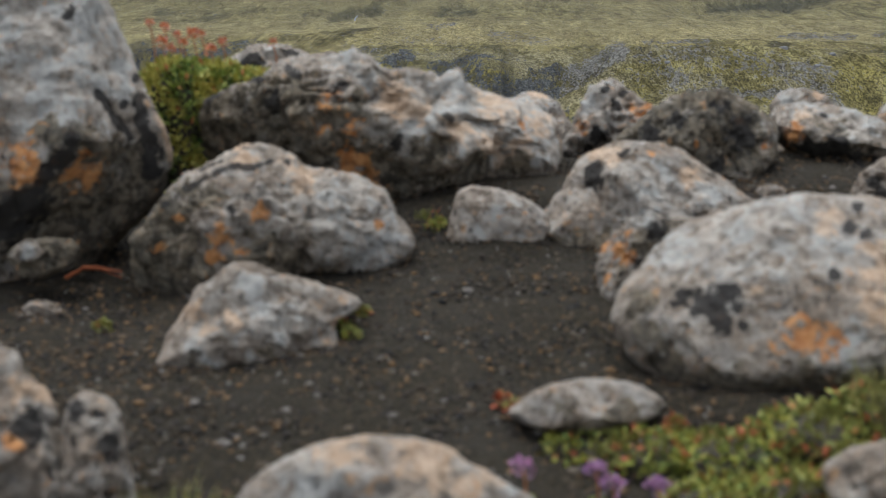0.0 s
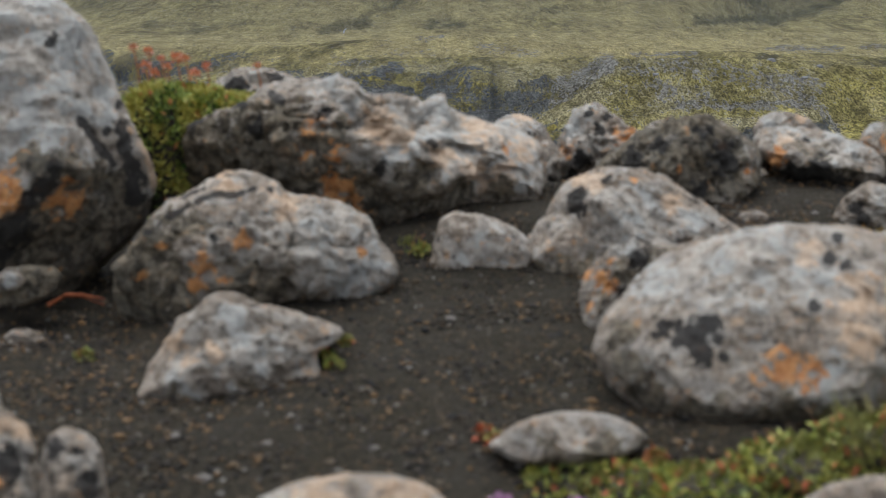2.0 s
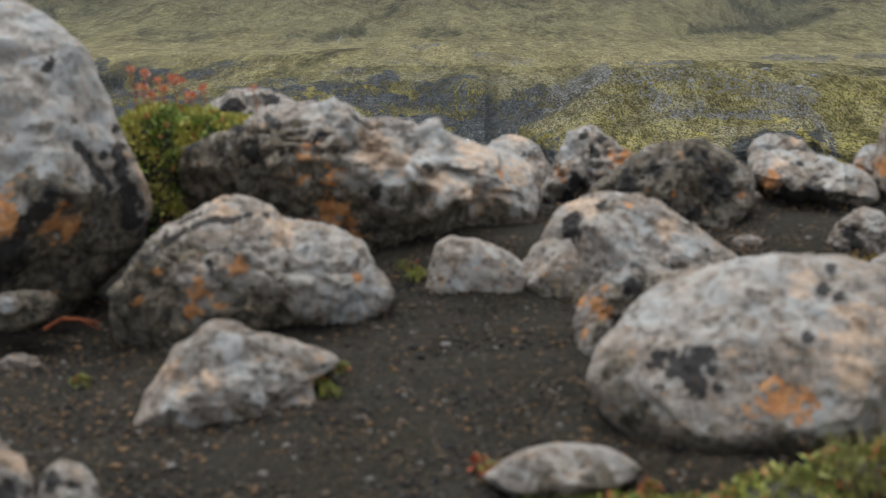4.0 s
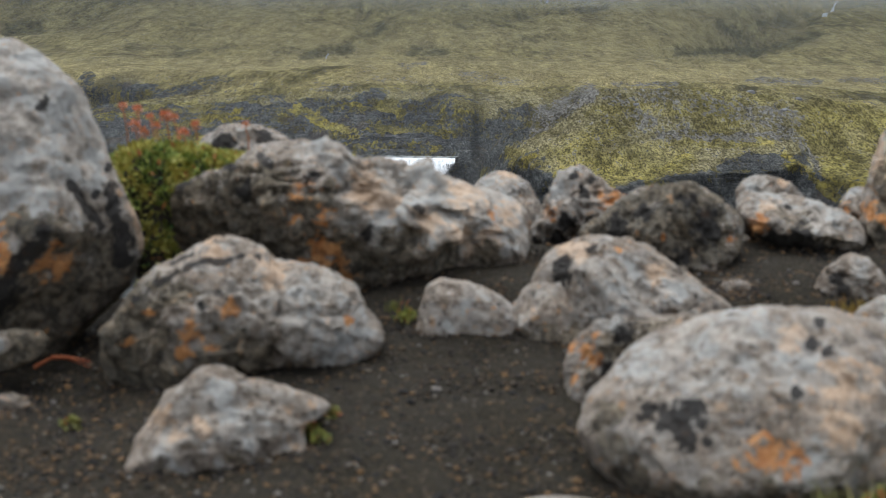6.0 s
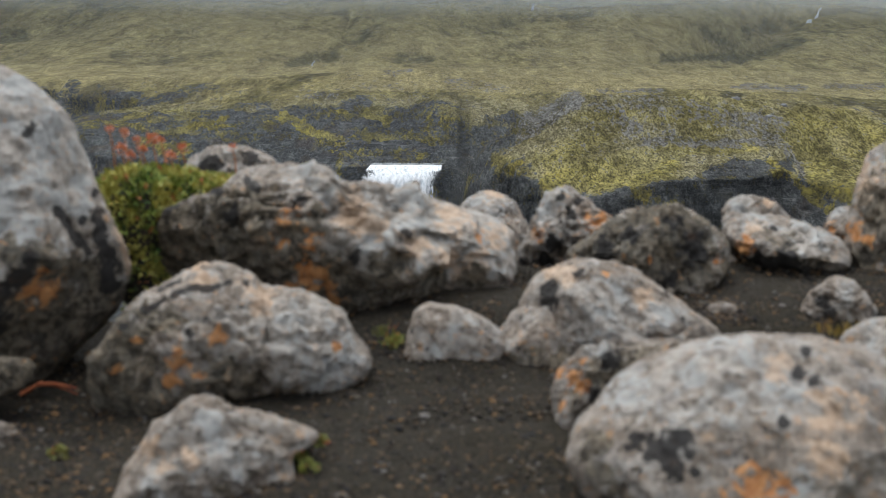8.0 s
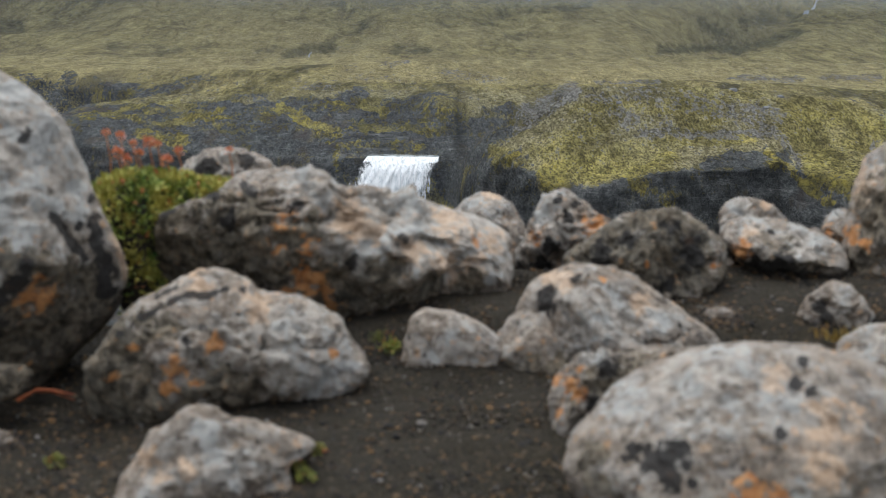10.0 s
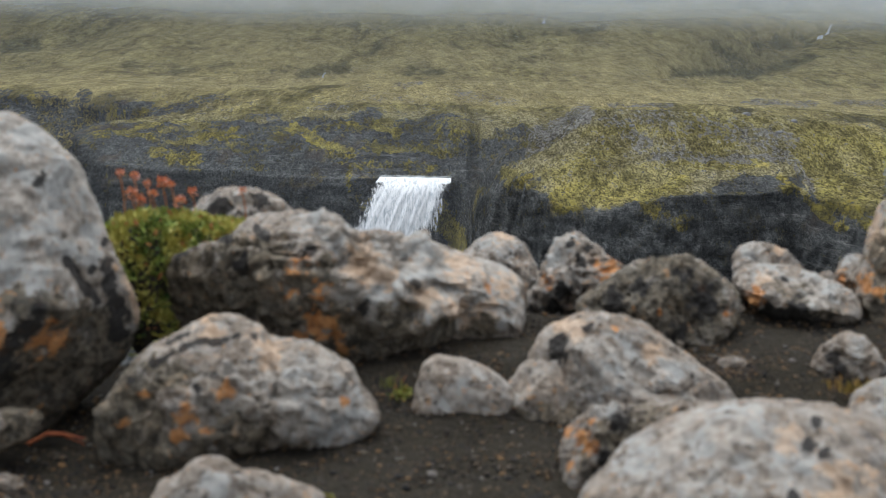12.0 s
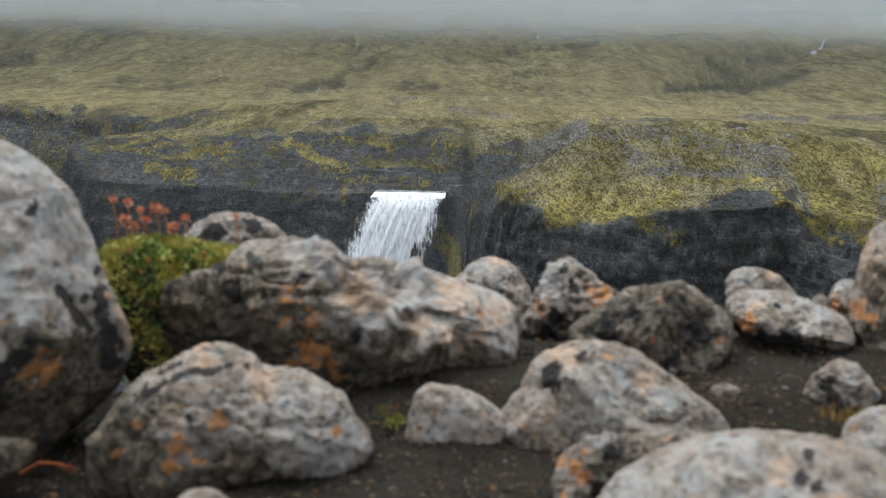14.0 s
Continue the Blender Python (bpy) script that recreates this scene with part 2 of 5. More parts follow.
def terrain_material():
    n = Nodes("moor_and_basalt")
    rockm, scree, lush, dry = n.attr("cover")
    heather_shade, ledges, _, _ = n.attr("growth_and_shade")
    v1 = n.mapping((1, 0.34, 1))
    v3 = n.mapping((1, 0.17, 1))
    speck = n.noise(3.0, 1, 0.5, v1)
    grain = n.noise(0.95, 1.5, 0.5, n.mapping((1, 0.25, 1), (9, 2, 4)))
    tuft = n.noise(1.2, 3, 0.68, v1)
    clump = n.noise(0.3, 7, 0.76, v1)
    mosaic = n.noise(0.11, 9, 0.74, v1)
    broad = n.noise(0.03, 7, 0.64, v3, 0.4)
    sward = n.noise(0.42, 4, 0.68, v3)
    # near moss: yellow-green cushions with olive and brown turf between
    moss = n.mix(n.ramp(tuft, 0.36, 0.64), (0.19, 0.162, 0.06), (0.43, 0.365, 0.145))
    turf = n.mix(n.ramp(tuft, 0.36, 0.64), (0.24, 0.21, 0.11), (0.48, 0.42, 0.24))
    moss = n.mix(n.ramp(n.math("SUBTRACT", mosaic, n.math("MULTIPLY", lush, 0.14)), 0.4, 0.56), moss, turf)
    bright = n.mix(n.ramp(clump, 0.4, 0.6), (0.285, 0.248, 0.07), (0.56, 0.475, 0.14))
    moss = n.mix(n.math("MULTIPLY", lush, n.ramp(tuft, 0.3, 0.62, 0.4, 0.95)), moss, bright)
    # far heath: tan sward, darker heather and wet hollows
    heath = n.mix(n.ramp(sward, 0.36, 0.62), (0.28, 0.234, 0.09), (0.57, 0.47, 0.19))
    olive = n.mix(n.ramp(sward, 0.4, 0.6), (0.132, 0.112, 0.037), (0.335, 0.28, 0.092))
    heath = n.mix(n.math("MULTIPLY", n.ramp(broad, 0.46, 0.55), 0.85), heath, olive)
    patchy = n.noise(0.06, 7, 0.62, n.mapping((1, 0.22, 1), (40, 7, 0)), 0.6)
    heath = n.mix(n.math("MULTIPLY", n.ramp(patchy, 0.53, 0.6), 0.75), heath, (0.075, 0.068, 0.036))
    bank = n.noise(1.0, 7, 0.66, n.mapping((0.012, 0.05, 0.12), (3, 11, 5)), 0.5)
    bank = n.ramp(n.math("ABSOLUTE", n.math("SUBTRACT", bank, 0.5)), 0.0, 0.022, 1, 0)
    heath = n.mix(n.math("MULTIPLY", bank, n.ramp(broad, 0.42, 0.56, 0.15, 0.7)), heath, (0.07, 0.064, 0.04))
    meadow = n.mix(n.ramp(tuft, 0.36, 0.62), (0.46, 0.38, 0.18), (0.65, 0.535, 0.255))
    heath = n.mix(n.math("MULTIPLY", n.ramp(dry, 0.6, 1.0), 0.8), heath, meadow)
    moss = n.mix(n.ramp(dry, 0.0, 0.7), moss, heath)
    # dark heather, also painting the shade of ravines and bench sides
    gloom = n.ramp(n.math("ADD", heather_shade, n.math("MULTIPLY", n.math("SUBTRACT", n.math("ADD", n.math("MULTIPLY", sward, 0.6), n.math("MULTIPLY", patchy, 0.4)), 0.5), 3.4)), 0.2, 0.85, 0.0, 0.8)
    moss = n.mix(gloom, moss, n.mix(n.ramp(sward, 0.4, 0.6), (0.07, 0.068, 0.042), (0.19, 0.165, 0.075)))
    moss = n.mix(n.math("MULTIPLY", n.ramp(speck, 0.36, 0.5, 1, 0), 0.62), moss, (0.085, 0.075, 0.036))
    # basalt: dark, finely broken, with paler weathered beds
    v2 = n.mapping((0.6, 0.35, 0.9))
    cr = n.noise(1.2, 8, 0.84, v2, 0.4)
    bed = n.noise(0.8, 9, 0.8, n.mapping((0.14, 0.1, 1.9)))
    chip = n.noise(2.3, 5, 0.72, n.mapping((1, 0.4, 0.8)))
    joint = n.noise(0.9, 6, 0.7, n.mapping((1, 0.6, 0.16)))
    basalt = n.mix(n.ramp(cr, 0.36, 0.64), (0.045, 0.05, 0.051), (0.17, 0.175, 0.172))
    basalt = n.mix(n.math("MULTIPLY", n.ramp(joint, 0.36, 0.46, 1, 0), 0.6), basalt, (0.03, 0.033, 0.034))
    basalt = n.mix(n.math("MULTIPLY", n.ramp(chip, 0.42, 0.5, 1, 0), 0.4), basalt, (0.03, 0.034, 0.035))
    basalt = n.mix(n.math("MULTIPLY", n.ramp(chip, 0.53, 0.62), 0.34), basalt, (0.30, 0.30, 0.29))
    basalt = n.mix(n.math("MULTIPLY", n.ramp(bed, 0.53, 0.6), n.math("ADD", n.math("MULTIPLY", ledges, 0.3), 0.28)), basalt, (0.31, 0.305, 0.295))
    basalt = n.mix(n.math("MULTIPLY", n.ramp(n.noise(0.1, 5), 0.55, 0.66), 0.45), basalt, (0.14, 0.105, 0.08))
    hang = n.math("MULTIPLY", n.ramp(n.math("ADD", n.noise(0.2, 8, 0.8), n.math("MULTIPLY", lush, 0.2)), 0.56, 0.64), n.ramp(lush, 0.0, 0.4, 0.3, 1.0))
    basalt = n.mix(hang, basalt, n.mix(n.ramp(tuft, 0.38, 0.62), (0.10, 0.085, 0.028), (0.38, 0.31, 0.07)))
    # scree: flat grey stones lying in dark soil
    stones = n.mix(n.ramp(n.shard(3.0, n.mapping((1, 0.4, 1))), 0.15, 0.95), (0.075, 0.07, 0.063), (0.34, 0.328, 0.31))
    stones = n.mix(n.ramp(clump, 0.46, 0.62, 0.0, 0.6), stones, n.mix(n.ramp(tuft, 0.4, 0.6), (0.10, 0.096, 0.09), (0.30, 0.29, 0.275)))
    e = n.math("MULTIPLY", n.math("SUBTRACT", n.math("ADD", n.math("MULTIPLY", tuft, 0.3), n.math("ADD", n.math("MULTIPLY", clump, 0.4), n.math("MULTIPLY", mosaic, 0.3))), 0.5), 5.4)
    es = n.math("MULTIPLY", n.math("SUBTRACT", n.math("ADD", n.math("MULTIPLY", tuft, 0.6), n.math("MULTIPLY", clump, 0.4)), 0.5), 5.0)
    col = n.mix(n.ramp(n.math("ADD", scree, es), 0.35, 0.75, 0.0, 0.92), moss, stones)
    col = n.mix(n.ramp(n.math("ADD", rockm, e), 0.36, 0.62), col, basalt)
    coarse = n.math("MULTIPLY", n.ramp(speck, 0.3, 0.68, 0.86, 1.14), n.ramp(grain, 0.3, 0.7, 0.9, 1.1))
    coarse = n.math("MULTIPLY", coarse, n.math("MULTIPLY", n.ramp(clump, 0.38, 0.62, 0.78, 1.2), n.ramp(mosaic, 0.38, 0.62, 0.76, 1.22)))
    col = n.mix(1.0, col, coarse, "MULTIPLY")
    nb = n.bump(tuft, 1.0, 1.5)
    nb = n.bump(clump, 0.8, 3.0, nb)
    nb = n.bump(cr, 1.0, 2.5, nb)
    return n.finish(col, 0.95, nb, 0.1)


def water_material():
    n = Nodes("white_water")
    streak = n.noise(1.0, 8, 0.72, n.mapping((1.9, 1.0, 0.16)), 0.5)
    foam = n.noise(0.8, 8, 0.78, n.mapping((1, 1, 0.6)))
    mixd = n.math("ADD", n.math("MULTIPLY", streak, 0.6), n.math("MULTIPLY", foam, 0.4))
    col = n.mix(n.ramp(mixd, 0.38, 0.54), (0.42, 0.47, 0.5), (0.86, 0.875, 0.88))
    # thin, torn edges of the falling sheet, and a gap where rock shows through
    edge, down, gap, _ = n.attr("sheet")
    thin = n.math("ADD", mixd, n.math("MULTIPLY", n.ramp(edge, 0.5, 1.0), -0.34))
    thin = n.math("SUBTRACT", thin, n.math("MULTIPLY", gap, 0.3))
    thin = n.math("SUBTRACT", thin, n.math("MULTIPLY", down, 0.05))
    n.finish(col, 0.5, n.bump(mixd, 0.5, 0.4), 0.3)
    n.link(n.ramp(thin, 0.14, 0.36), n.bsdf.inputs["Alpha"])
    return n.mat


def river_material():
    n = Nodes("river_water")
    w = n.noise(0.9, 5, 0.6, n.mapping((0.6, 1.4, 1)))
    col = n.mix(n.ramp(w, 0.38, 0.58), (0.10, 0.115, 0.115), (0.42, 0.44, 0.44))
    return n.finish(col, 0.15, n.bump(w, 0.4, 0.2), 0.5)


def mist_material(name, z0, z1, top, haze):
    """A lit, see-through veil, thin at height z0 and dense above z1."""
    n = Nodes(name)
    sep = n.add("ShaderNodeSeparateXYZ")
    n.link(n.coord, sep.inputs[0])
    wisp = n.noise(0.008, 5, 0.55, n.mapping((1, 1, 1.8)))
    h = n.math("ADD", sep.outputs[2], n.math("MULTIPLY", n.math("SUBTRACT", wisp, 0.5), (z1 - z0) * 0.9))
    a = n.ramp(h, z0, z1, haze, top)
    tr = n.add("ShaderNodeBsdfTransparent")
    df = n.add("ShaderNodeBsdfDiffuse")
    df.inputs[0].default_value = (0.93, 0.97, 1.0, 1)
    tl = n.add("ShaderNodeBsdfTranslucent")
    tl.inputs[0].default_value = (0.93, 0.97, 1.0, 1)
    both = n.add("ShaderNodeMixShader")
    n.link(df.outputs[0], both.inputs[1])
    n.link(tl.outputs[0], both.inputs[2])
    mx = n.add("ShaderNodeMixShader")
    n.link(a, mx.inputs[0])
    n.link(tr.outputs[0], mx.inputs[1])
    n.link(both.outputs[0], mx.inputs[2])
    n.link(mx.outputs[0], n.out.inputs[0])
    return n.mat


ROCK = rock_material()
GRIT = gravel_material()
GRAIN = grain_material()
PEBBLE = pebble_material()
TERRAIN = terrain_material()
BLOCK = block_material()
WATER = water_material()
STREAM = plain_material("stream_water", (0.3, 0.32, 0.33), (0.55, 0.57, 0.58), 0.6, 0.4)
RIVER = river_material()
CUSHION = leaf_material("cushion_leaves", (0.035, 0.085, 0.018), (0.23, 0.28, 0.055), (0.40, 0.36, 0.085), (0.42, 0.16, 0.06), 0.95)
MATLEAF = leaf_material("mat_leaves", (0.09, 0.13, 0.03), (0.30, 0.30, 0.06), (0.19, 0.19, 0.05), (0.48, 0.15, 0.07), 0.9)
STRAW = leaf_material("straw_moss", (0.2, 0.15, 0.04), (0.46, 0.33, 0.09), (0.36, 0.2, 0.06))
RUSTLEAF = leaf_material("red_tinged_leaves", (0.10, 0.12, 0.03), (0.28, 0.22, 0.06), (0.34, 0.10, 0.05), (0.45, 0.12, 0.06), 0.7)
GRASS = leaf_material("dry_grass", (0.12, 0.12, 0.035), (0.26, 0.22, 0.08), (0.17, 0.16, 0.05))
STEM = plain_material("flower_stem", (0.35, 0.12, 0.05), (0.45, 0.2, 0.09))
PETAL = leaf_material("coral_petals", (0.46, 0.13, 0.055), (0.64, 0.26, 0.13), (0.54, 0.19, 0.09), (0.85, 0.55, 0.46), 0.86)
LILAC = leaf_material("lilac_petals", (0.30, 0.14, 0.30), (0.46, 0.26, 0.43), (0.38, 0.2, 0.34))
RUST = plain_material("rusty_twig", (0.25, 0.06, 0.025), (0.38, 0.12, 0.05))
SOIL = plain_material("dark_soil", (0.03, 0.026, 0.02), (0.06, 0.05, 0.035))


# ---- the ledge in front of the camera ----
def ledge(x, y):
    """Height of the gravel ledge."""
    x, y = np.asarray(x, float), np.asarray(y, float)
    z = 0.02 + 0.10 * (np.minimum(y, 2.75) - 1.66)
    z = z + 0.07 * sstep(2.2, 2.5, y) * sstep(-0.3, 0.1, x)
    z = z - 0.06 * sstep(-0.25, -0.65, x) * sstep(1.6, 2.2, y)
    z = z + 0.02 * sstep(0.5, 0.9, x)
    z = z + 0.03 * np.exp(-((x - 0.5) / 0.25) ** 2 - ((y - 1.6) / 0.11) ** 2)
    # the rim: the ledge breaks away towards the gorge
    d = np.maximum(np.hypot(x * 0.35, np.maximum(y, 0)) - 2.78, 0)
    # unseen rise behind the camera, added to cut low sky light on rock fronts
    back = np.maximum(-y - 4, 0)
    return z - 0.5 * d - 0.25 * np.maximum(d - 1.2, 0) + 0.1 * back


def build_ground():
    u = np.linspace(-1, 1, 420)
    xs = np.sign(u) * (np.abs(u) * 1.1 + 60 * np.abs(u) ** 6)
    v = np.linspace(0, 1, 520)
    ys = np.interp(v, [0, 0.08, 0.8, 1], [-30, 0.9, 3.2, 60])
    X, Y = np.meshgrid(xs, ys)
    Z = np.maximum(ledge(X, Y), -64.0)
    near = sstep(8, 4, np.hypot(X, Y))
    Z = Z + near * (0.006 * fbm2(X * 9, Y * 9, 4, 5) + 0.003 * fbm2(X * 60, Y * 60, 3, 9))
    far = sstep(5, 12, np.hypot(X, Y))
    Z = Z + far * 0.5 * fbm2(X * 0.3, Y * 0.3, 4, 6)
    me = mesh_from("ground", np.stack([X.ravel(), Y.ravel(), Z.ravel()], 1), grid_faces(520, 420), GRIT)
    tagged(new("ground", me), "dark volcanic gravel ledge strewn with rocks", "ground", kind="structure")


build_ground()


def scatter(name, label, count, xr, yr, size, material, seed, flat=0.6):
    """Loose grit: many small stones in one mesh."""
    rng = np.random.RandomState(seed)
    v0, f0 = ICO[1]
    n0 = len(v0)
    x = rng.uniform(xr[0], xr[1], count)
    y = rng.uniform(yr[0], yr[1], count)
    s = size[0] * (size[1] / size[0]) ** (rng.rand(count) ** 2.2)
    z = ledge(x, y)
    sc = s[:, None] * rng.uniform(0.6, 1.2, (count, 3))
    sc[:, 2] *= flat
    jit = 1 + rng.uniform(-0.25, 0.25, (count, n0))
    a = rng.uniform(0, 6.28, count)
    V = v0[None] * jit[..., None] * sc[:, None]
    X = V[..., 0] * np.cos(a)[:, None] - V[..., 1] * np.sin(a)[:, None] + x[:, None]
    Yy = V[..., 0] * np.sin(a)[:, None] + V[..., 1] * np.cos(a)[:, None] + y[:, None]
    Zz = V[..., 2] + (z + s * 0.15)[:, None]
    verts = np.stack([X, Yy, Zz], -1).reshape(-1, 3)
    faces = (f0[None] + (np.arange(count) * n0)[:, None, None]).reshape(-1, 3)
    ob = new(name, mesh_from(name, verts, faces, material, smooth=False))
    return tagged(ob, label, "gravel", kind="stuff")


scatter("gravel", "loose dark grit with brown and pale grains", 34000, (-1.0, 1.1), (1.05, 2.75), (0.0022, 0.0062), GRAIN, 11)
scatter("gravel", "coarser scattered dark gravel on the ledge", 1500, (-1.1, 1.2), (1.1, 2.8), (0.0045, 0.0095), GRAIN, 12)


# ---- rocks ----
def stone_shape(centre, tilt, yaw, size, outline, patches, seed, detail, facets, rough, pits, low, slab, ridge, lean):
    """A weathered stone: an outline in the upright plane, swelled to a body, cut by facets, roughened and pitted."""
    rng = np.random.RandomState(seed * 7 + 1)
    v, f = ICO[detail]
    ax, dep, az = size
    k = len(outline)
    th = np.arctan2(v[:, 2], v[:, 0]) % (2 * np.pi)
    r0 = np.array(outline)
    s = th / (2 * np.pi) * k
    i = np.floor(s).astype(int)
    u = s - i
    p0, p1, p2, p3 = (r0[(i + d) % k] for d in (-1, 0, 1, 2))
    R = p1 + 0.5 * u * (p2 - p0 + u * (2 * p0 - 5 * p1 + 4 * p2 - p3 + u * (3 * (p1 - p2) + p3 - p0)))
    rho = np.hypot(v[:, 0], v[:, 2])
    sw = rho ** (0.85 - 0.35 * slab)
    P = np.stack([ax * R * sw * np.cos(th), dep * np.sign(v[:, 1]) * np.abs(v[:, 1]) ** np.where(v[:, 2] < 0, (0.75 - 0.3 * sstep(0, 0.4, -v[:, 2]) * (low == 0)) * (1 - 0.5 * slab), 0.75 * (1 - 0.5 * slab)) * (1 - 0.35 * slab), az * R * sw * np.sin(th)], 1)
    m = min(ax, az)
    keep = np.clip(1.15 - rho ** 5, 0, 1)
    # flat broken faces; those at the rim are kept
    for k in range(facets * 4):
        nrm = np.array([rng.uniform(-1.0, 1.0), rng.choice([-1.0, -1.0, 1.0]) * rng.uniform(0.35, 1.0), rng.uniform(-0.7, 1.0)])
        nrm /= np.linalg.norm(nrm)
        d = P @ nrm
        off = d.max() * rng.uniform(0.74, 0.93)
        P = P - (np.maximum(d - off, 0) * 0.85 * keep)[:, None] * nrm
    # under the brow line the front falls back, above it the top leans away
    brow = ridge[0] + (ridge[1] - ridge[0]) * (P[:, 0] / ax + 1) / 2 + 0.12 * az * fbm(P / m * 2.2 + seed, 3, seed + 71)
    P[:, 1] += dep * (1 - 0.25 * sstep(-0.3, 0.6, v[:, 1])) * (low * np.clip((brow - P[:, 2]) / az, 0, 1.3) + lean * np.clip((P[:, 2] - brow) / az, 0, 1.3))
    core = np.clip(1 - rho ** 6, 0, 1) * 0.55 + 0.45
    nv = P / np.array([ax, dep, az])
    nv = nv / (np.linalg.norm(nv, axis=1)[:, None] + 1e-6) / np.array([ax, dep, az]) * m
    nv /= np.linalg.norm(nv, axis=1)[:, None]
    q = P / m
    off = rng.uniform(0, 50, 3)
    f1, f2, tone = cells(q * 1.6 + off + 0.25 * vnoise(q * 3 + off, seed)[:, None], seed)
    crack = np.clip((f2 - f1) * 3.5, 0, 1)
    h = (0.08 + 0.12 * rough) * core * fbm(q * 1.4 + off, 3, seed) + core * rough * (0.13 * fbm(q * 3.0 + off, 5, seed + 3, 0.6, ridged=True) + 0.05 * tone - 0.06 * (1 - crack))
    P = P + nv * (h * m)[:, None]
    q = P / 0.02 + off
    P = P + nv * (0.0045 * (0.45 + 0.55 * rough) * fbm(q, 4, seed + 9, 0.65))[:, None]
    # vesicles and pits
    idx = rng.choice(len(P), pits) if pits else []
    for j in idx:
        r = rng.uniform(0.004, 0.013)
        d = np.linalg.norm(P - P[j], axis=1)
        w = np.clip(1 - (d / r) ** 2, 0, 1)
        P = P - nv * (w * r * 0.9)[:, None]
    lich = np.zeros((len(P), 8))
    wob = 0.35 * fbm(P / 0.018 + off, 3, seed + 21)
    warp_x = fbm(P / 0.035 + off, 4, seed + 31, 0.6)
    warp_z = fbm(P / 0.035 + off, 4, seed + 41, 0.6)
    for kind, px, pz, *end, rad in patches:
        # a round patch, or a streak to a second point
        dx, dz = (end[0] - px, end[1] - pz) if end else (0.0, 1e-6)
        u = np.clip(((P[:, 0] - px) * dx + (P[:, 2] - pz) * dz) / (dx * dx + dz * dz), 0, 1)
        d = np.hypot((P[:, 0] - px - u * dx) / rad + 1.3 * warp_x, (P[:, 2] - pz - u * dz) / rad + 1.3 * warp_z)
        c = ("orange", "black", "pale", "peach", "umber_and_shade").index(kind)
        g = np.clip(1.25 - 0.75 * d + wob, 0, 1) * sstep(0.5, 0.2, v[:, 1])
        lich[:, c] = np.maximum(lich[:, c], g)
    M = np.array(pose(*centre, tilt, 0, yaw))
    return P @ M[:3, :3].T + M[:3, 3], f, lich


LAST = []


def stone(name, label, centre, tilt, yaw, size, outline, patches=(), seed=0, detail=6, facets=3, rough=1.0, pits=40, low=0.0, slab=0.0, ridge=(0.0, 0.0), lean=0.0):
    v, f, lich = stone_shape(centre, tilt, yaw, size, outline, patches, seed, detail, facets, rough, pits, low, slab, ridge, lean)
    if name == "+":
        # a second hump of the rock before: both go into one body
        ob, v1, f1, l1 = LAST.pop()
        v, f, lich = np.concatenate([v1, v]), np.concatenate([f1, f + len(v1)]), np.concatenate([l1, lich])
        old = ob.data
        ob.data = mesh_from(old.name, v - np.array(ob.location), f, ROCK)
        paint(ob.data, "lichen", lich[:, :4])
        paint(ob.data, "stain_and_shade", lich[:, 4:])
        bpy.data.meshes.remove(old)
        return ob
    base = np.array([centre[0], centre[1], v[:, 2].min()])
    me = mesh_from(name, v - base, f, ROCK)
    paint(me, "lichen", lich[:, :4])
    paint(me, "stain_and_shade", lich[:, 4:])
    ob = new(name, me)
    ob.location = base
    LAST.append((ob, v, f, lich))
    return tagged(ob, label, "rock", "rocks on the ledge")


# ---- the valley: gorge, benches, hills, moor and mountain side ----
def node(m, *pairs):
    """A height or distance that changes with the bearing m (thousandths sideways for each metre ahead)."""
    return np.interp(m, pairs[0::2], pairs[1::2])


GORGE = [(-300, 445), (-176, 440), (-128, 438), (-105, 432), (-88, 418), (-80, 400), (-80, 375), (-86, 352), (-88, 335), (-84, 318), (-74, 306), (-50, 302), (-25, 301), (-9.5, 301), (9.2, 300),
         (12, 297), (13.5, 285), (12, 268), (11.5, 252), (13, 240), (16.5, 220), (22, 206), (28, 194), (39.5, 186), (50, 189), (58, 196), (60, 188), (62, 178), (70, 170), (110, 160), (300, 150), (300, 20), (-300, 20)]


def to_rim(X, Y):
    """Distance from the rim of the gorge; minus inside it."""
    best = np.full(X.shape, 1e9)
    inside = np.zeros(X.shape, bool)
    for (ax, ay), (bx, by) in zip(GORGE, GORGE[1:] + GORGE[:1]):
        dx, dy = bx - ax, by - ay
        u = np.clip(((X - ax) * dx + (Y - ay) * dy) / (dx * dx + dy * dy), 0, 1)
        best = np.minimum(best, (X - ax - u * dx) ** 2 + (Y - ay - u * dy) ** 2)
        if ay != by:
            inside ^= ((ay > Y) != (by > Y)) & (X < dx * (Y - ay) / (by - ay) + ax)
    return np.sqrt(best) * np.where(inside, -1, 1)


def profile(Y, Yk, Zk):
    z = np.where(Y < Yk[0], Zk[0], Zk[-1])
    for a in range(len(Yk) - 1):
        u = np.clip((Y - Yk[a]) / np.maximum(Yk[a + 1] - Yk[a], 0.01), 0, 1)
        u = 0.5 * u + 0.5 * u * u * (3 - 2 * u)
        z = np.where((Y >= Yk[a]) & (Y <= Yk[a + 1]), Zk[a] + (Zk[a + 1] - Zk[a]) * u, z)
    return z


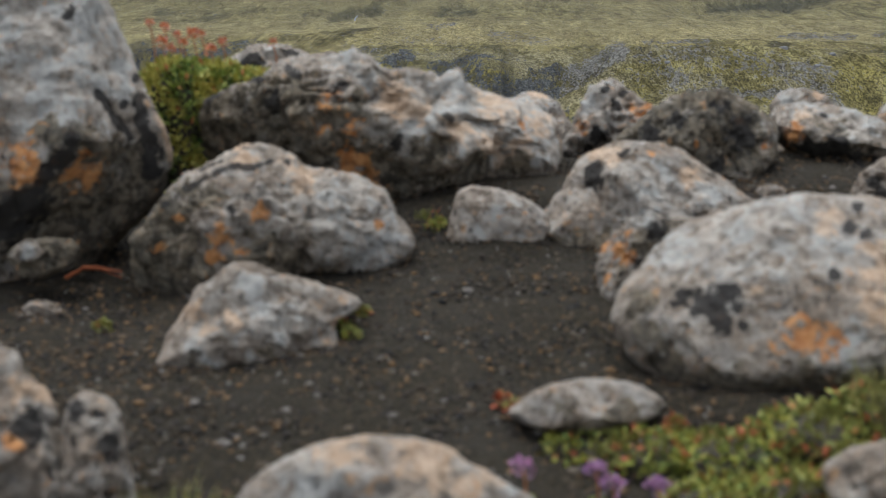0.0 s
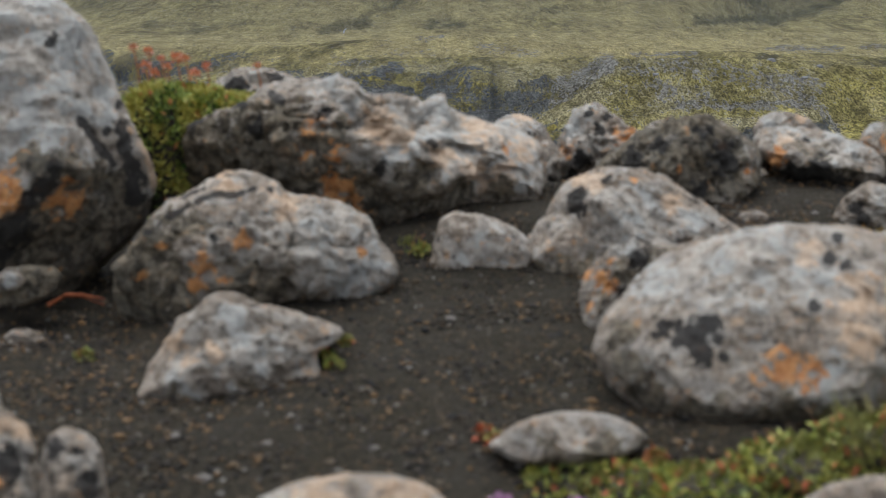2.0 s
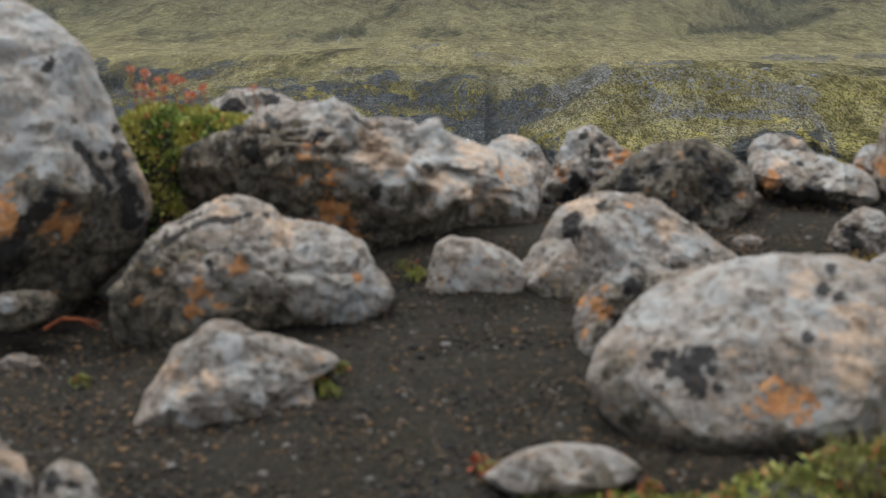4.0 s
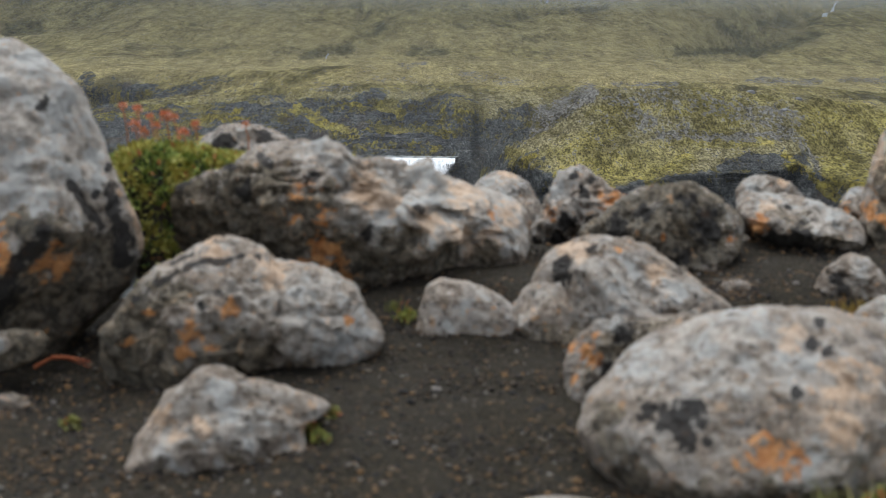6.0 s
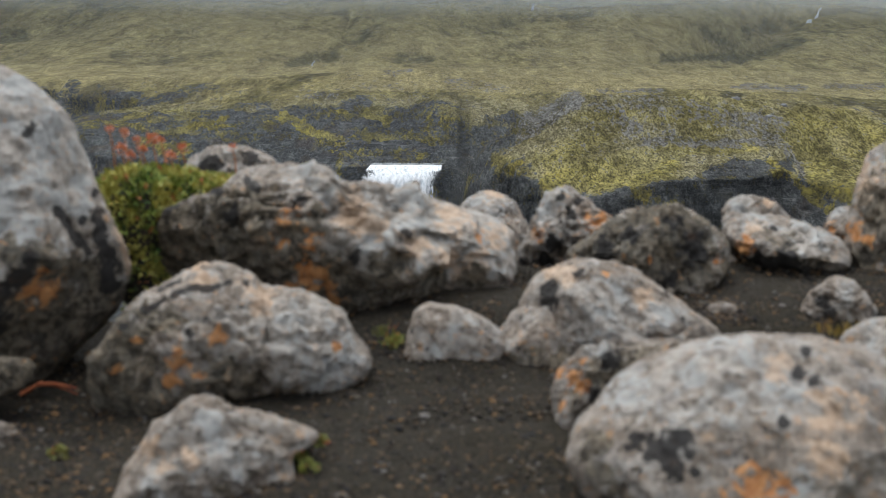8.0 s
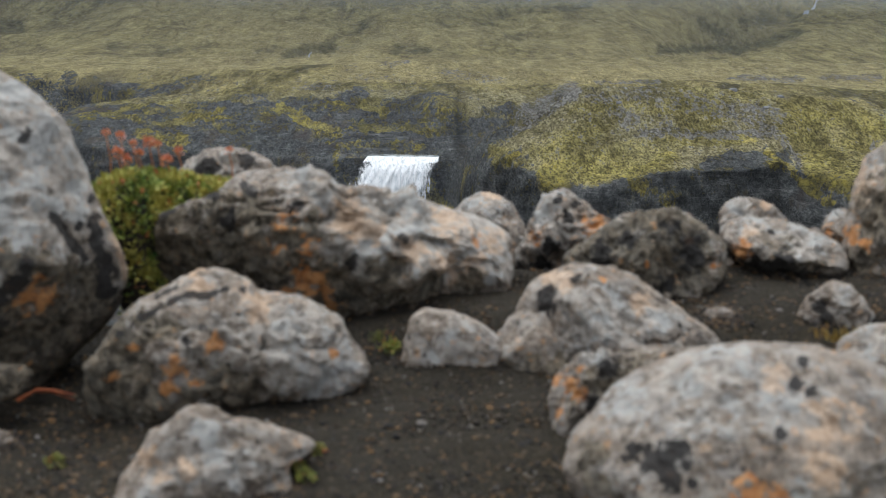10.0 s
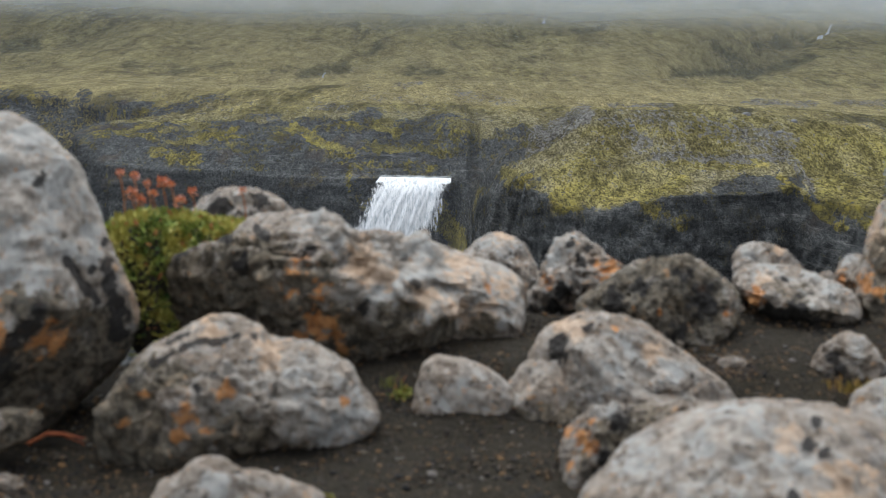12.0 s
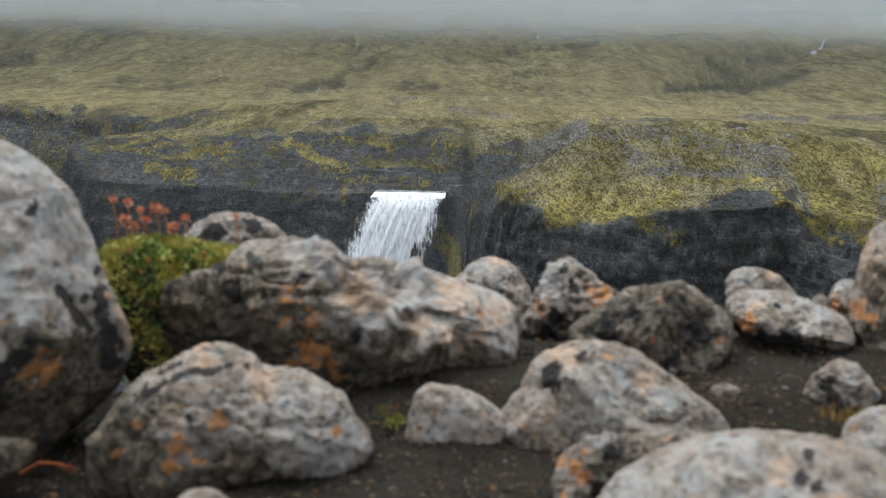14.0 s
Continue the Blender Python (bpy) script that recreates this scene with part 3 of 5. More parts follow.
def valley(m, Y):
    """Height of the valley at bearing m and distance Y, both arrays of one shape; and the distance from the gorge's rim."""
    zero = np.zeros_like(m)
    X = m * Y / 1000
    # land beyond the gorge: a tongue, the river bench, the rocky bank, a mound, the moor, the mountain side
    Yk = [node(m, -140, 308, -122, 317, 100, 317, 136, 290, 212, 262, 400, 255),
          node(m, -257, 325, -189, 335, -122, 345, 2, 345, 30, 327, 80, 327, 104, 350, 136, 320, 212, 290, 400, 285),
          node(m, -257, 345, -189, 360, -122, 375, 29, 372, 100, 375, 136, 350, 212, 312, 400, 300),
          node(m, -257, 385, -150, 385, -122, 400, 29, 398, 100, 398, 136, 365, 212, 325, 400, 308),
          node(m, -257, 455, -122, 450, 0, 430, 78, 422, 136, 390, 212, 345, 400, 325)]
    Zk = [node(m, -140, -29.2, -122, -30.5, 29, -30.8, 60, -30, 100, -28, 136, -24, 212, -20, 400, -20),
          node(m, -257, -24, -189, -23.5, -122, -22, -73, -20.5, 29, -20.5, 60, -22.5, 100, -21, 136, -19, 212, -17.5, 400, -18.5),
          node(m, -257, -22.8, -189, -21.5, -122, -20, -73, -18.3, 29, -17.5, 60, -18, 100, -17.5, 136, -17.3, 212, -16.6, 400, -17.8),
          node(m, -257, -27, -160, -26, -122, -20.5, -73, -17.5, 29, -15, 60, -16, 100, -16.5, 136, -16.8, 212, -16.6, 400, -18.3),
          node(m, -257, -16.8, -122, -16.5, -73, -15, 0, -12.3, 50, -13.3, 100, -15.2, 212, -15.5, 301, -15.6, 376, -18)]
    Yk = Yk + [Yk[-1] + 60, 620 + zero, 1100 + zero, 1900 + zero]
    Zk = Zk + [-18 + zero, -18 + zero, 31 + zero, 215 + zero]
    far = profile(Y, Yk, Zk)
    # the hill on this side of the fall
    Yh = [node(m, 10, 255, 46, 250, 52, 242, 60, 228, 78, 208, 136, 192, 212, 186, 301, 196, 345, 178, 400, 172),
          node(m, 10, 270, 46, 260, 52, 256, 60, 240, 78, 222, 136, 212, 400, 203),
          node(m, 10, 285, 46, 268, 52, 264, 60, 252, 78, 240, 136, 230, 400, 230),
          node(m, 10, 300, 100, 300, 136, 285, 212, 275, 400, 270)]
    Zh = [node(m, 10, -50, 40, -36, 46, -31, 52, -27, 60, -25, 78, -22.5, 136, -25, 212, -26.8, 250, -24, 264, -20.3, 301, -19, 345, -29, 400, -34),
          node(m, 10, -48, 40, -33, 46, -29, 52, -25, 60, -23, 78, -20.8, 136, -17.5, 212, -19.5, 301, -18.5, 345, -23, 400, -24),
          node(m, 10, -46, 40, -32, 46, -28.5, 52, -25, 60, -23, 78, -20.2, 110, -15.2, 136, -10.9, 212, -11.2, 301, -11.7, 345, -13.2, 400, -14.6),
          node(m, 10, -55, 100, -55, 136, -40, 212, -25, 400, -25)]
    hill = profile(Y, Yh, Zh)
    hill = np.where(Y > Yh[3], -60.0, hill)
    z = np.maximum(far, hill)
    # long low swells across the moor
    for yc, high, m0, m1 in ((600, 1.6, -900, 60), (565, 2.2, -60, 900), (492, 1.9, 110, 900), (440, 1.5, 190, 900), (520, 1.2, -900, -120)):
        z = z + high * np.exp(-((Y - yc - 0.06 * (m - 150) - 6 * np.sin(m * 0.021 + yc)) / 15) ** 2) * sstep(m0, m0 + 90, m) * sstep(m1, m1 - 90, m)
    # ravines down the mountain side
    for m0, y0, m1, y1, wid, deep in ((-66, 650, -10, 1050, 15, 8), (232, 690, 305, 1100, 30, 27), (-340, 760, -250, 900, 40, 13), (85, 800, 110, 1200, 14, 5)):
        u = np.clip((Y - y0) / (y1 - y0), 0, 1)
        mc = m0 + (m1 - m0) * u + 8 * np.sin(Y * 0.035)
        z = z - deep * np.exp(-(((m - mc) * Y / 1000) / wid) ** 2) * sstep(y0 - 30, y0 + 30, Y) * sstep(y1 + 60, y1 - 60, Y)
    calm = sstep(-13, -9, X) * sstep(13, 10, X) * sstep(330, 310, Y) * sstep(280, 290, Y)
    d = to_rim(X, Y) + (1 - calm) * (3.2 * fbm2(X * 0.07, Y * 0.07, 4, 31, 0.55) + 0.5)
    z = z + 7.5 * fbm2(X * 0.011, Y * 0.008, 4, 44) * sstep(600, 850, Y) + 3.4 * fbm2(X * 0.03, Y * 0.02, 5, 45, 0.55) * sstep(600, 720, Y)
    z = z + 1.5 * fbm2(X * 0.022, Y * 0.018, 3, 46) * sstep(60, 130, m) * sstep(270, 300, Y) * sstep(470, 430, Y)
    z = z + (1.0 * fbm2(X * 0.06, Y * 0.05, 4, 42) + 0.3 * fbm2(X * 0.3, Y * 0.2, 4, 43, 0.6)) * sstep(2, 12, d)
    wall = np.where(Y > 380, node(X, -300, 42, -118, 42, -98, 7, 58, 7, 66, 24), node(X, -300, 7, 58, 7, 66, 24))
    drop = np.clip(-d / wall, 0, 1)
    z = z - (z + 60) * drop ** 0.9 - 3 * sstep(0, 30, -d - wall)
    z = z - 0.8 * np.exp(-(d / 2.0) ** 2)
    return z, d, wall


# swathes of one cover: bearing and dip of both ends from the ledge (thousandths), half width, strength
BARE = [(-320, -56.0, -299, -71.0, 11.6, 0.9), (-288, -59.8, -264, -68.1, 8.9, 0.9), (-259, -48.3, -238, -83.1, 7.1, 0.8), (-277, -75.9, -251, -87.8, 9.8, 0.7),
        (-221, -59.8, -211, -57.0, 3.1, 0.9), (-203, -61.2, -176, -53.2, 4.0, 0.9), (-169, -49.1, -147, -47.8, 2.7, 0.6), (-249, -85.5, -207, -79.0, 6.2, 0.95),
        (-203, -81.6, -176, -76.6, 4.5, 0.6), (-163, -79.5, -105, -78.4, 7.1, 0.85), (-136, -63.5, -110, -61.2, 3.1, 0.6), (-61, -71.8, -35, -61.5, 8.0, 0.95),
        (-39, -74.9, -21, -81.3, 5.3, 0.9), (-10, -76.6, 39, -80.1, 9.8, 1.0), (33, -91.0, 77, -85.0, 10.5, 1.0), (64, -72.1, 88, -68.9, 3.6, 0.9)]
LEDGES = [(-110, -99.0, 28, -98.5, 8.5, 1.0), (-212, -99.5, -110, -99.4, 3.6, 0.8), (243, -111.0, 303, -104.5, 5.6, 1.0), (237, -126.1, 305, -127.2, 13.4, 1.0),
          (305, -131.8, 343, -151.7, 9.8, 0.9), (217, -135.6, 241, -128.3, 6.2, 0.8), (56, -115.7, 74, -122.2, 4.5, 0.8), (92, -128.7, 124, -130.4, 3.6, 0.5),
          (20, -100.6, 60, -104.4, 9.8, 1.0)]
STONY = [(130, -54.8, 80, -86.1, 8.9, 1.0), (148, -58.0, 180, -75.2, 6.2, 0.45), (179, -55.2, 297, -75.3, 9.8, 0.4), (187, -86.8, 291, -87.5, 3.6, 0.6),
         (202, -63.6, 256, -58.2, 5.3, 0.42), (303, -93.2, 347, -149.4, 2.2, 1.0), (289, -82.2, 303, -93.2, 5.3, 0.8), (377, -94.1, 376, -126.0, 3.1, 0.9),
         (-83, -50.1, -57, -54.0, 4.0, 0.7), (-17, -33.8, 5, -33.4, 1.3, 0.7), (-39, -43.9, -4, -45.4, 2.7, 0.35), (32, -40.3, 76, -47.0, 4.0, 0.45),
         (259, -42.1, 313, -42.3, 2.7, 0.8), (331, -40.2, 375, -39.3, 3.1, 0.7), (148, -46.5, 201, -46.7, 1.3, 0.8), (90, -68.9, 126, -58.4, 3.6, 0.8)]
MOSS_HILL = [(117, -119.2, 204, -104.0, 11.6, 1.0), (168, -97.9, 276, -91.4, 4.5, 0.9), (182, -122.5, 210, -138.0, 6.2, 0.9), (105, -103.6, 149, -84.8, 8.9, 0.6),
             (316, -81.7, 366, -85.3, 20.0, 0.7), (331, -108.5, 372, -135.2, 13.4, 1.0), (290, -102.5, 340, -138.0, 5.3, 0.8), (71, -104.2, 100, -108.2, 7.1, 0.5),
             (77, -86.1, 91, -79.2, 3.6, 0.6)]
MOSS_TONGUE = [(-97, -70.7, -61, -88.7, 4.5, 1.0), (-61, -88.7, -16, -87.9, 1.6, 0.9), (-205, -93.6, -170, -98.8, 4.0, 1.0), (-174, -82.8, -145, -76.0, 3.6, 0.9),
               (-251, -78.1, -176, -65.1, 2.2, 0.7), (-145, -58.4, -75, -49.9, 2.7, 0.6), (-32, -68.1, -14, -75.3, 3.6, 0.8), (-242, -62.0, -211, -59.6, 6.2, 0.7),
               (-255, -43.8, -237, -54.4, 4.5, 0.5), (-301, -46.9, -294, -51.1, 3.1, 0.6), (-52, -110.9, -38, -128.7, 6.2, 0.7), (16, -130.0, 43, -168.3, 9.8, 0.9),
               (-34, 2.1, -27, -5.1, 1.3, 0.9)]
# dark heather, and relief shade painted into ravines and under benches
HEATHER_SHADE = [(-319, -9.4, -295, -6.3, 4.9, 1.0), (200, -18.0, 256, -16.9, 3.1, 1.0), (258, -19.5, 309, -5.2, 4.0, 0.9), (232, 2.0, 256, -13.8, 5.3, 0.8),
           (266, 4.0, 306, 7.0, 5.3, 0.7), (-92, -26.5, -55, -20.1, 4.5, 0.9), (-55, -15.7, -31, -2.2, 3.1, 0.7), (-5, -22.2, 19, -20.8, 2.7, 0.9),
           (75, -11.8, 102, -9.5, 3.1, 0.7), (108, 10.7, 141, 14.0, 2.2, 0.7), (31, 1.3, 97, 7.9, 3.1, 0.5), (-226, -20.5, -176, -23.9, 4.5, 0.6),
           (-162, -21.0, -145, -19.7, 2.7, 0.6), (-114, -24.4, -92, -21.3, 3.1, 0.6), (159, -6.5, 190, -4.1, 2.7, 0.5), (278, -53.7, 373, -55.5, 2.7, 0.6)]


def swathes(A, B, strokes, outer=1.35, inner=0.55):
    """How strongly some swathes cover the ground at bearing A and dip B."""
    out = np.zeros_like(A)
    for a0, b0, a1, b1, w, k in strokes:
        da, db = a1 - a0, b1 - b0
        u = np.clip(((A - a0) * da + (B - b0) * db) / (da * da + db * db), 0, 1)
        q = np.hypot(A - a0 - u * da, B - b0 - u * db) / w
        out = np.maximum(out, k * sstep(outer, inner, q))
    return out


def build_valley():
    mm = np.concatenate([np.linspace(-900, -345, 40, endpoint=False), np.linspace(-345, 400, 800), np.linspace(402, 900, 40)])
    zero = np.zeros((1, len(mm)))
    lip = node(mm[None, :], -320, 338, -263, 332, -250, 312, -240, 303, 29, 300, 40, 292, 50, 246, 60, 230, 78, 209, 136, 193, 212, 187, 301, 195, 330, 184, 400, 172)
    # rows crowd on the gorge wall, then thin out with distance
    a = np.linspace(0, 1, 14, endpoint=False)[:, None]
    b = np.linspace(0, 1, 170, endpoint=False)[:, None]
    c = np.linspace(0, 1, 230, endpoint=False)[:, None]
    e = np.linspace(0, 1, 200, endpoint=False)[:, None]
    f = np.linspace(0, 1, 220)[:, None]
    y0, y1 = lip - 15, lip + 8
    Y = np.concatenate([45 + (y0 - 45) * a, y0 + (y1 - y0) * b, y1 + 44 * c, y1 + 44 + (520 - y1 - 44) * e, 520 + 1380 * f ** 1.6 + zero])
    M = mm[None, :] + np.zeros((len(Y), 1))
    Z, d, wall = valley(M, Y)
    X = M * Y / 1000
    on_wall = sstep(-3, 0, d + wall) * sstep(1.5, -1.5, d)
    bluff = sstep(72, 60, X)
    ragged = d + (2.4 * fbm2(X * 0.14, Y * 0.14, 4, 59, 0.6) - 0.5) * sstep(40, 52, M) + (6.0 * fbm2(X * 0.06, Y * 0.08, 5, 58, 0.6) - 1.5) * sstep(-12, -24, X)
    dip = (Z - 0.8) / Y * 1000
    A = M + 6 * fbm2(M * 0.07, dip * 0.16, 4, 91, 0.6)
    B = dip + 3.2 * fbm2(M * 0.07, dip * 0.16, 4, 92, 0.6)
    far_side = sstep(560, 640, Y)
    near_side = 1 - far_side
    rock = sstep(2.0, -0.8, ragged) * bluff
    rock = rock * (1 - 0.45 * sstep(-90, -110, X) * sstep(395, 410, Y))
    bare, ledges, stony = swathes(A, B, BARE), swathes(A, B, LEDGES), swathes(A, B, STONY)
    mossy = np.maximum(swathes(A, B, MOSS_HILL), swathes(A, B, MOSS_TONGUE))
    mossy = mossy * (0.5 + 0.5 * sstep(-0.25, 0.2, fbm2(X * 0.16, Y * 0.12, 4, 93, 0.6)))
    heather_shade = 0.9 * swathes(A, B, HEATHER_SHADE, 2.1, 0.2)
    rock = np.maximum(rock * (1 - 0.62 * mossy), np.maximum(bare * 0.8, ledges) * near_side)
    # streaks of moss part the stony ground on the hill and on the tongue
    hill_moss = sstep(-0.12, 0.22, fbm2(X * 0.055, Y * 0.11, 4, 81, 0.6))
    tongue_moss = sstep(-0.1, 0.25, fbm2((X + 0.6 * Y) * 0.05, Y * 0.09, 5, 82, 0.6))
    on_tongue = sstep(-270, -250, M) * sstep(70, 30, M) * sstep(300, 306, Y) * sstep(350, 338, Y)
    rock = np.maximum(rock, (0.8 - 0.45 * tongue_moss) * on_tongue * (1 - 0.7 * mossy))
    scree = stony * near_side + (0.3 - 0.24 * hill_moss) * sstep(100, 125, M) * sstep(310, 280, M) * sstep(203, 210, Y) * sstep(250, 236, Y)
    scree = scree * (0.88 - 0.45 * mossy)
    lush = mossy + 0.45 * hill_moss * sstep(120, 140, M) * sstep(205, 215, Y) * sstep(240, 228, Y) + 0.4 * tongue_moss * on_tongue
    dry = 0.12 * sstep(225, 300, Y) + 0.6 * sstep(342, 385, Y) + 0.4 * sstep(430, 470, Y) * sstep(640, 600, Y) + 0.15 * sstep(600, 640, Y) + 0.5 * sstep(90, 150, M) * sstep(240, 270, Y) * sstep(470, 440, Y) + 0.4 * sstep(-70, -20, M) * sstep(110, 80, M) * sstep(370, 390, Y) * sstep(450, 430, Y) + 0.3 * fbm2(X * 0.02, Y * 0.012, 4, 55) * sstep(380, 450, Y)
    dry = dry + 0.55 * sstep(225, 240, Y) * sstep(300, 340, M) * sstep(270, 255, Y)
    # hollows under the dark heather and the painted ravine shade
    Z = Z - 1.5 * heather_shade * far_side
    # the wall is broken into buttresses and beds
    big = fbm(np.stack([X.ravel() * 0.09, Y.ravel() * 0.06, Z.ravel() * 0.05], 1), 3, 51, ridged=True).reshape(X.shape)
    small = fbm(np.stack([X.ravel() * 0.32, Y.ravel() * 0.2, Z.ravel() * 0.4], 1), 4, 52, 0.6, ridged=True).reshape(X.shape)
    beds = fbm(np.stack([X.ravel() * 0.03, Y.ravel() * 0.03, Z.ravel() * 0.4], 1), 4, 53, 0.6).reshape(X.shape)
    chips = fbm(np.stack([X.ravel() * 1.1, Y.ravel() * 0.6, Z.ravel() * 0.7], 1), 3, 57, 0.6, ridged=True).reshape(X.shape)
    open_fall = sstep(-19, -13, X) * sstep(12, 9, X) * sstep(280, 288, Y)
    Y = Y - on_wall * bluff * ((1 - 0.85 * open_fall) * (1 - 0.75 * sstep(26, 32, M) * sstep(66, 52, M)) * (2.8 * big + 1.9 * small + 2.6 * beds + 0.9 * chips) - 1.5 * open_fall)
    rough = np.clip(rock, 0, 1) * (1 - on_wall) * sstep(560, 420, Y) * sstep(1, 5, d)
    rough = rough * (1 - 0.65 * sstep(180, 230, M)) * sstep(-225, -195, M)
    crag = fbm2(X * 0.11 + 0.05 * Y, Y * 0.1, 5, 84, 0.62, ridged=True)
    Z = Z + rough * (1.5 * small + 1.0 * big + 1.6 * crag)
    lumps = fbm2(X * 0.17, Y * 0.14, 4, 83, 0.6, ridged=True)
    Z = Z + 0.9 * lumps * (1 - on_wall) * sstep(470, 400, Y) * sstep(1, 7, d)
    # spurs and gullies in the far wall of the gorge
    spur = fbm2(X * 0.035 + 0.01 * Y, Y * 0.02, 4, 85, 0.55, ridged=True)
    Y = Y - 9 * spur * on_wall * sstep(-2, -12, d) * sstep(-95, -112, X) * sstep(395, 410, Y)
    # tussocks on the near hill and the tongue
    hump = fbm2(X * 1.1, Y * 0.9, 3, 54, 0.6)
    Z = Z + 0.28 * hump * (1 - on_wall) * sstep(480, 380, Y)
    me = mesh_from("valley", np.stack([X.ravel(), Y.ravel(), Z.ravel()], 1), grid_faces(*X.shape), TERRAIN)
    paint(me, "cover", np.clip(np.stack([rock, scree, lush, dry], -1), 0, 1).reshape(-1, 4))
    paint(me, "growth_and_shade", np.clip(np.stack([heather_shade, ledges, rock * 0, rock * 0 + 1], -1), 0, 1).reshape(-1, 4))
    tagged(new("ground", me), "moss-covered valley with a dark basalt gorge below a mountain side", "valley", kind="structure")


build_valley()


def valley_z(m, Y):
    return valley(np.array([[float(m)]]), np.array([[float(Y)]]))[0][0, 0]


def build_waterfall():
    """Falling water: a broken sheet that spreads and leans out from the lip."""
    rows, cols = 90, 80
    s = np.linspace(0, 1, rows)[:, None] + np.zeros((1, cols))
    u = np.linspace(-1, 1, cols)[None, :] + np.zeros((rows, 1))
    z = -30.85 - 27 * s ** 1.35
    w = 8.4 + 3.2 * s + 0.5 * sstep(0.0, 0.3, s)
    x = -10.0 * s ** 1.2 + u * w
    y = 299.6 - 10.5 * s ** 0.75 - 1.0 * (1 - u * u) * sstep(0, 0.2, s)
    y = y - 0.5 * fbm2(u * 9, s * 2.2, 5, 61, 0.6) * sstep(0.02, 0.15, s)
    x = x + 0.7 * fbm2(s * 22, u * 2, 4, 62, 0.65) * np.abs(u) ** 3 * sstep(0.03, 0.2, s)
    me = mesh_from("falling_water", np.stack([x.ravel(), y.ravel(), z.ravel()], 1), grid_faces(rows, cols), WATER)
    paint(me, "sheet", np.stack([np.abs(u) * sstep(0.0, 0.12, s), s, np.exp(-((u - 0.45 - 0.25 * s) / 0.13) ** 2) * sstep(0.42, 0.6, s), u * 0 + 1], -1).reshape(-1, 4))
    top = tagged(new("waterfall", None), "broad white waterfall dropping into the dark gorge", "waterfall")
    top.location = (0, 293, -58.2)
    fall = new("falling_water", me)
    fall.parent = top
    fall.matrix_parent_inverse = Matrix.Translation((0, -293, 58.2))
    # river coming to the lip
    a = np.linspace(0, 1, 40)[:, None] + np.zeros((1, 50))
    b = np.linspace(-1, 1, 50)[None, :] + np.zeros((40, 1))
    rx = 0.2 + b * (8.2 + 3 * a) + 10 * a * a
    ry = 299.5 + 16 * a
    rz = -30.85 + 0.15 * sstep(0, 0.15, a) + 0.08 * sstep(0, 0.1, a) * fbm2(rx * 0.7, ry * 0.7, 4, 63)
    me = mesh_from("river", np.stack([rx.ravel(), ry.ravel(), rz.ravel()], 1), grid_faces(40, 50), RIVER)
    river = new("river_surface", me)
    river.parent = top
    river.matrix_parent_inverse = Matrix.Translation((0, -293, 58.2))


build_waterfall()


def far_stream(m0, y0, m1, y1, wide, label):
    """A thin white stream lying in its ravine."""
    rows = 24
    s = np.linspace(0, 1, rows)
    m = m0 + (m1 - m0) * s + 0.4 * np.sin(s * 7)
    Y = y0 + (y1 - y0) * s
    zs = np.array([valley_z(a, b) for a, b in zip(m, Y)]) + 0.6
    x = m * Y / 1000
    w = wide * (1 - 0.6 * s) * (1 + 0.3 * np.sin(s * 23))
    verts = np.concatenate([np.stack([x - w, Y, zs], 1), np.stack([x, Y - 0.6, zs + 0.5], 1), np.stack([x + w, Y, zs], 1)])
    i = np.arange(rows - 1)
    faces = np.concatenate([np.stack([i, i + rows, i + rows + 1, i + 1], 1), np.stack([i + rows, i + 2 * rows, i + 2 * rows + 1, i + rows + 1], 1)])
    base = verts.min(0)
    ob = new("stream", mesh_from("stream", verts - base, faces, STREAM))
    ob.location = base
    tagged(ob, label, "stream", "streams on the mountain side")


far_stream(314, 880, 324, 1035, 1.7, "white cascade high on the misty slope")
far_stream(97, 960, 100, 1060, 0.8, "thin white rivulet on the misty slope")
far_stream(-75, 688, -72, 708, 0.6, "short white rill at the foot of the slope")
far_stream(-234, 980, -229, 1030, 0.8, "thin rivulet on the moor")


def strew(name, label, count, m0, m1, y0, y1, size, seed):
    """Loose blocks lying on the valley side."""
    rng = np.random.RandomState(seed)
    v0, f0 = ICO[1]
    m = rng.uniform(m0, m1, count)
    Y = rng.uniform(y0, y1, count)
    z = valley(m[None], Y[None])[0][0]
    keep = fbm2(m * 0.05, Y * 0.06, 3, seed) > -0.05
    m, Y, z = m[keep], Y[keep], z[keep]
    k = len(m)
    s = size[0] * (size[1] / size[0]) ** (rng.rand(k) ** 2.5)
    V = v0[None] * (1 + rng.uniform(-0.3, 0.3, (k, len(v0))))[..., None] * (s[:, None] * rng.uniform(0.6, 1.5, (k, 3)) * np.array([1.2, 1.0, 0.55]))[:, None] + np.stack([m * Y / 1000, Y, z + s * 0.2], 1)[:, None]
    F = (f0[None] + (np.arange(k) * len(v0))[:, None, None]).reshape(-1, 3)
    tagged(new(name, mesh_from(name, V.reshape(-1, 3), F, BLOCK, smooth=False)), label, "stones", kind="stuff")


strew("scree", "grey scree blocks strewn over the mossy hill", 5500, 105, 325, 203, 242, (0.04, 0.15), 71)

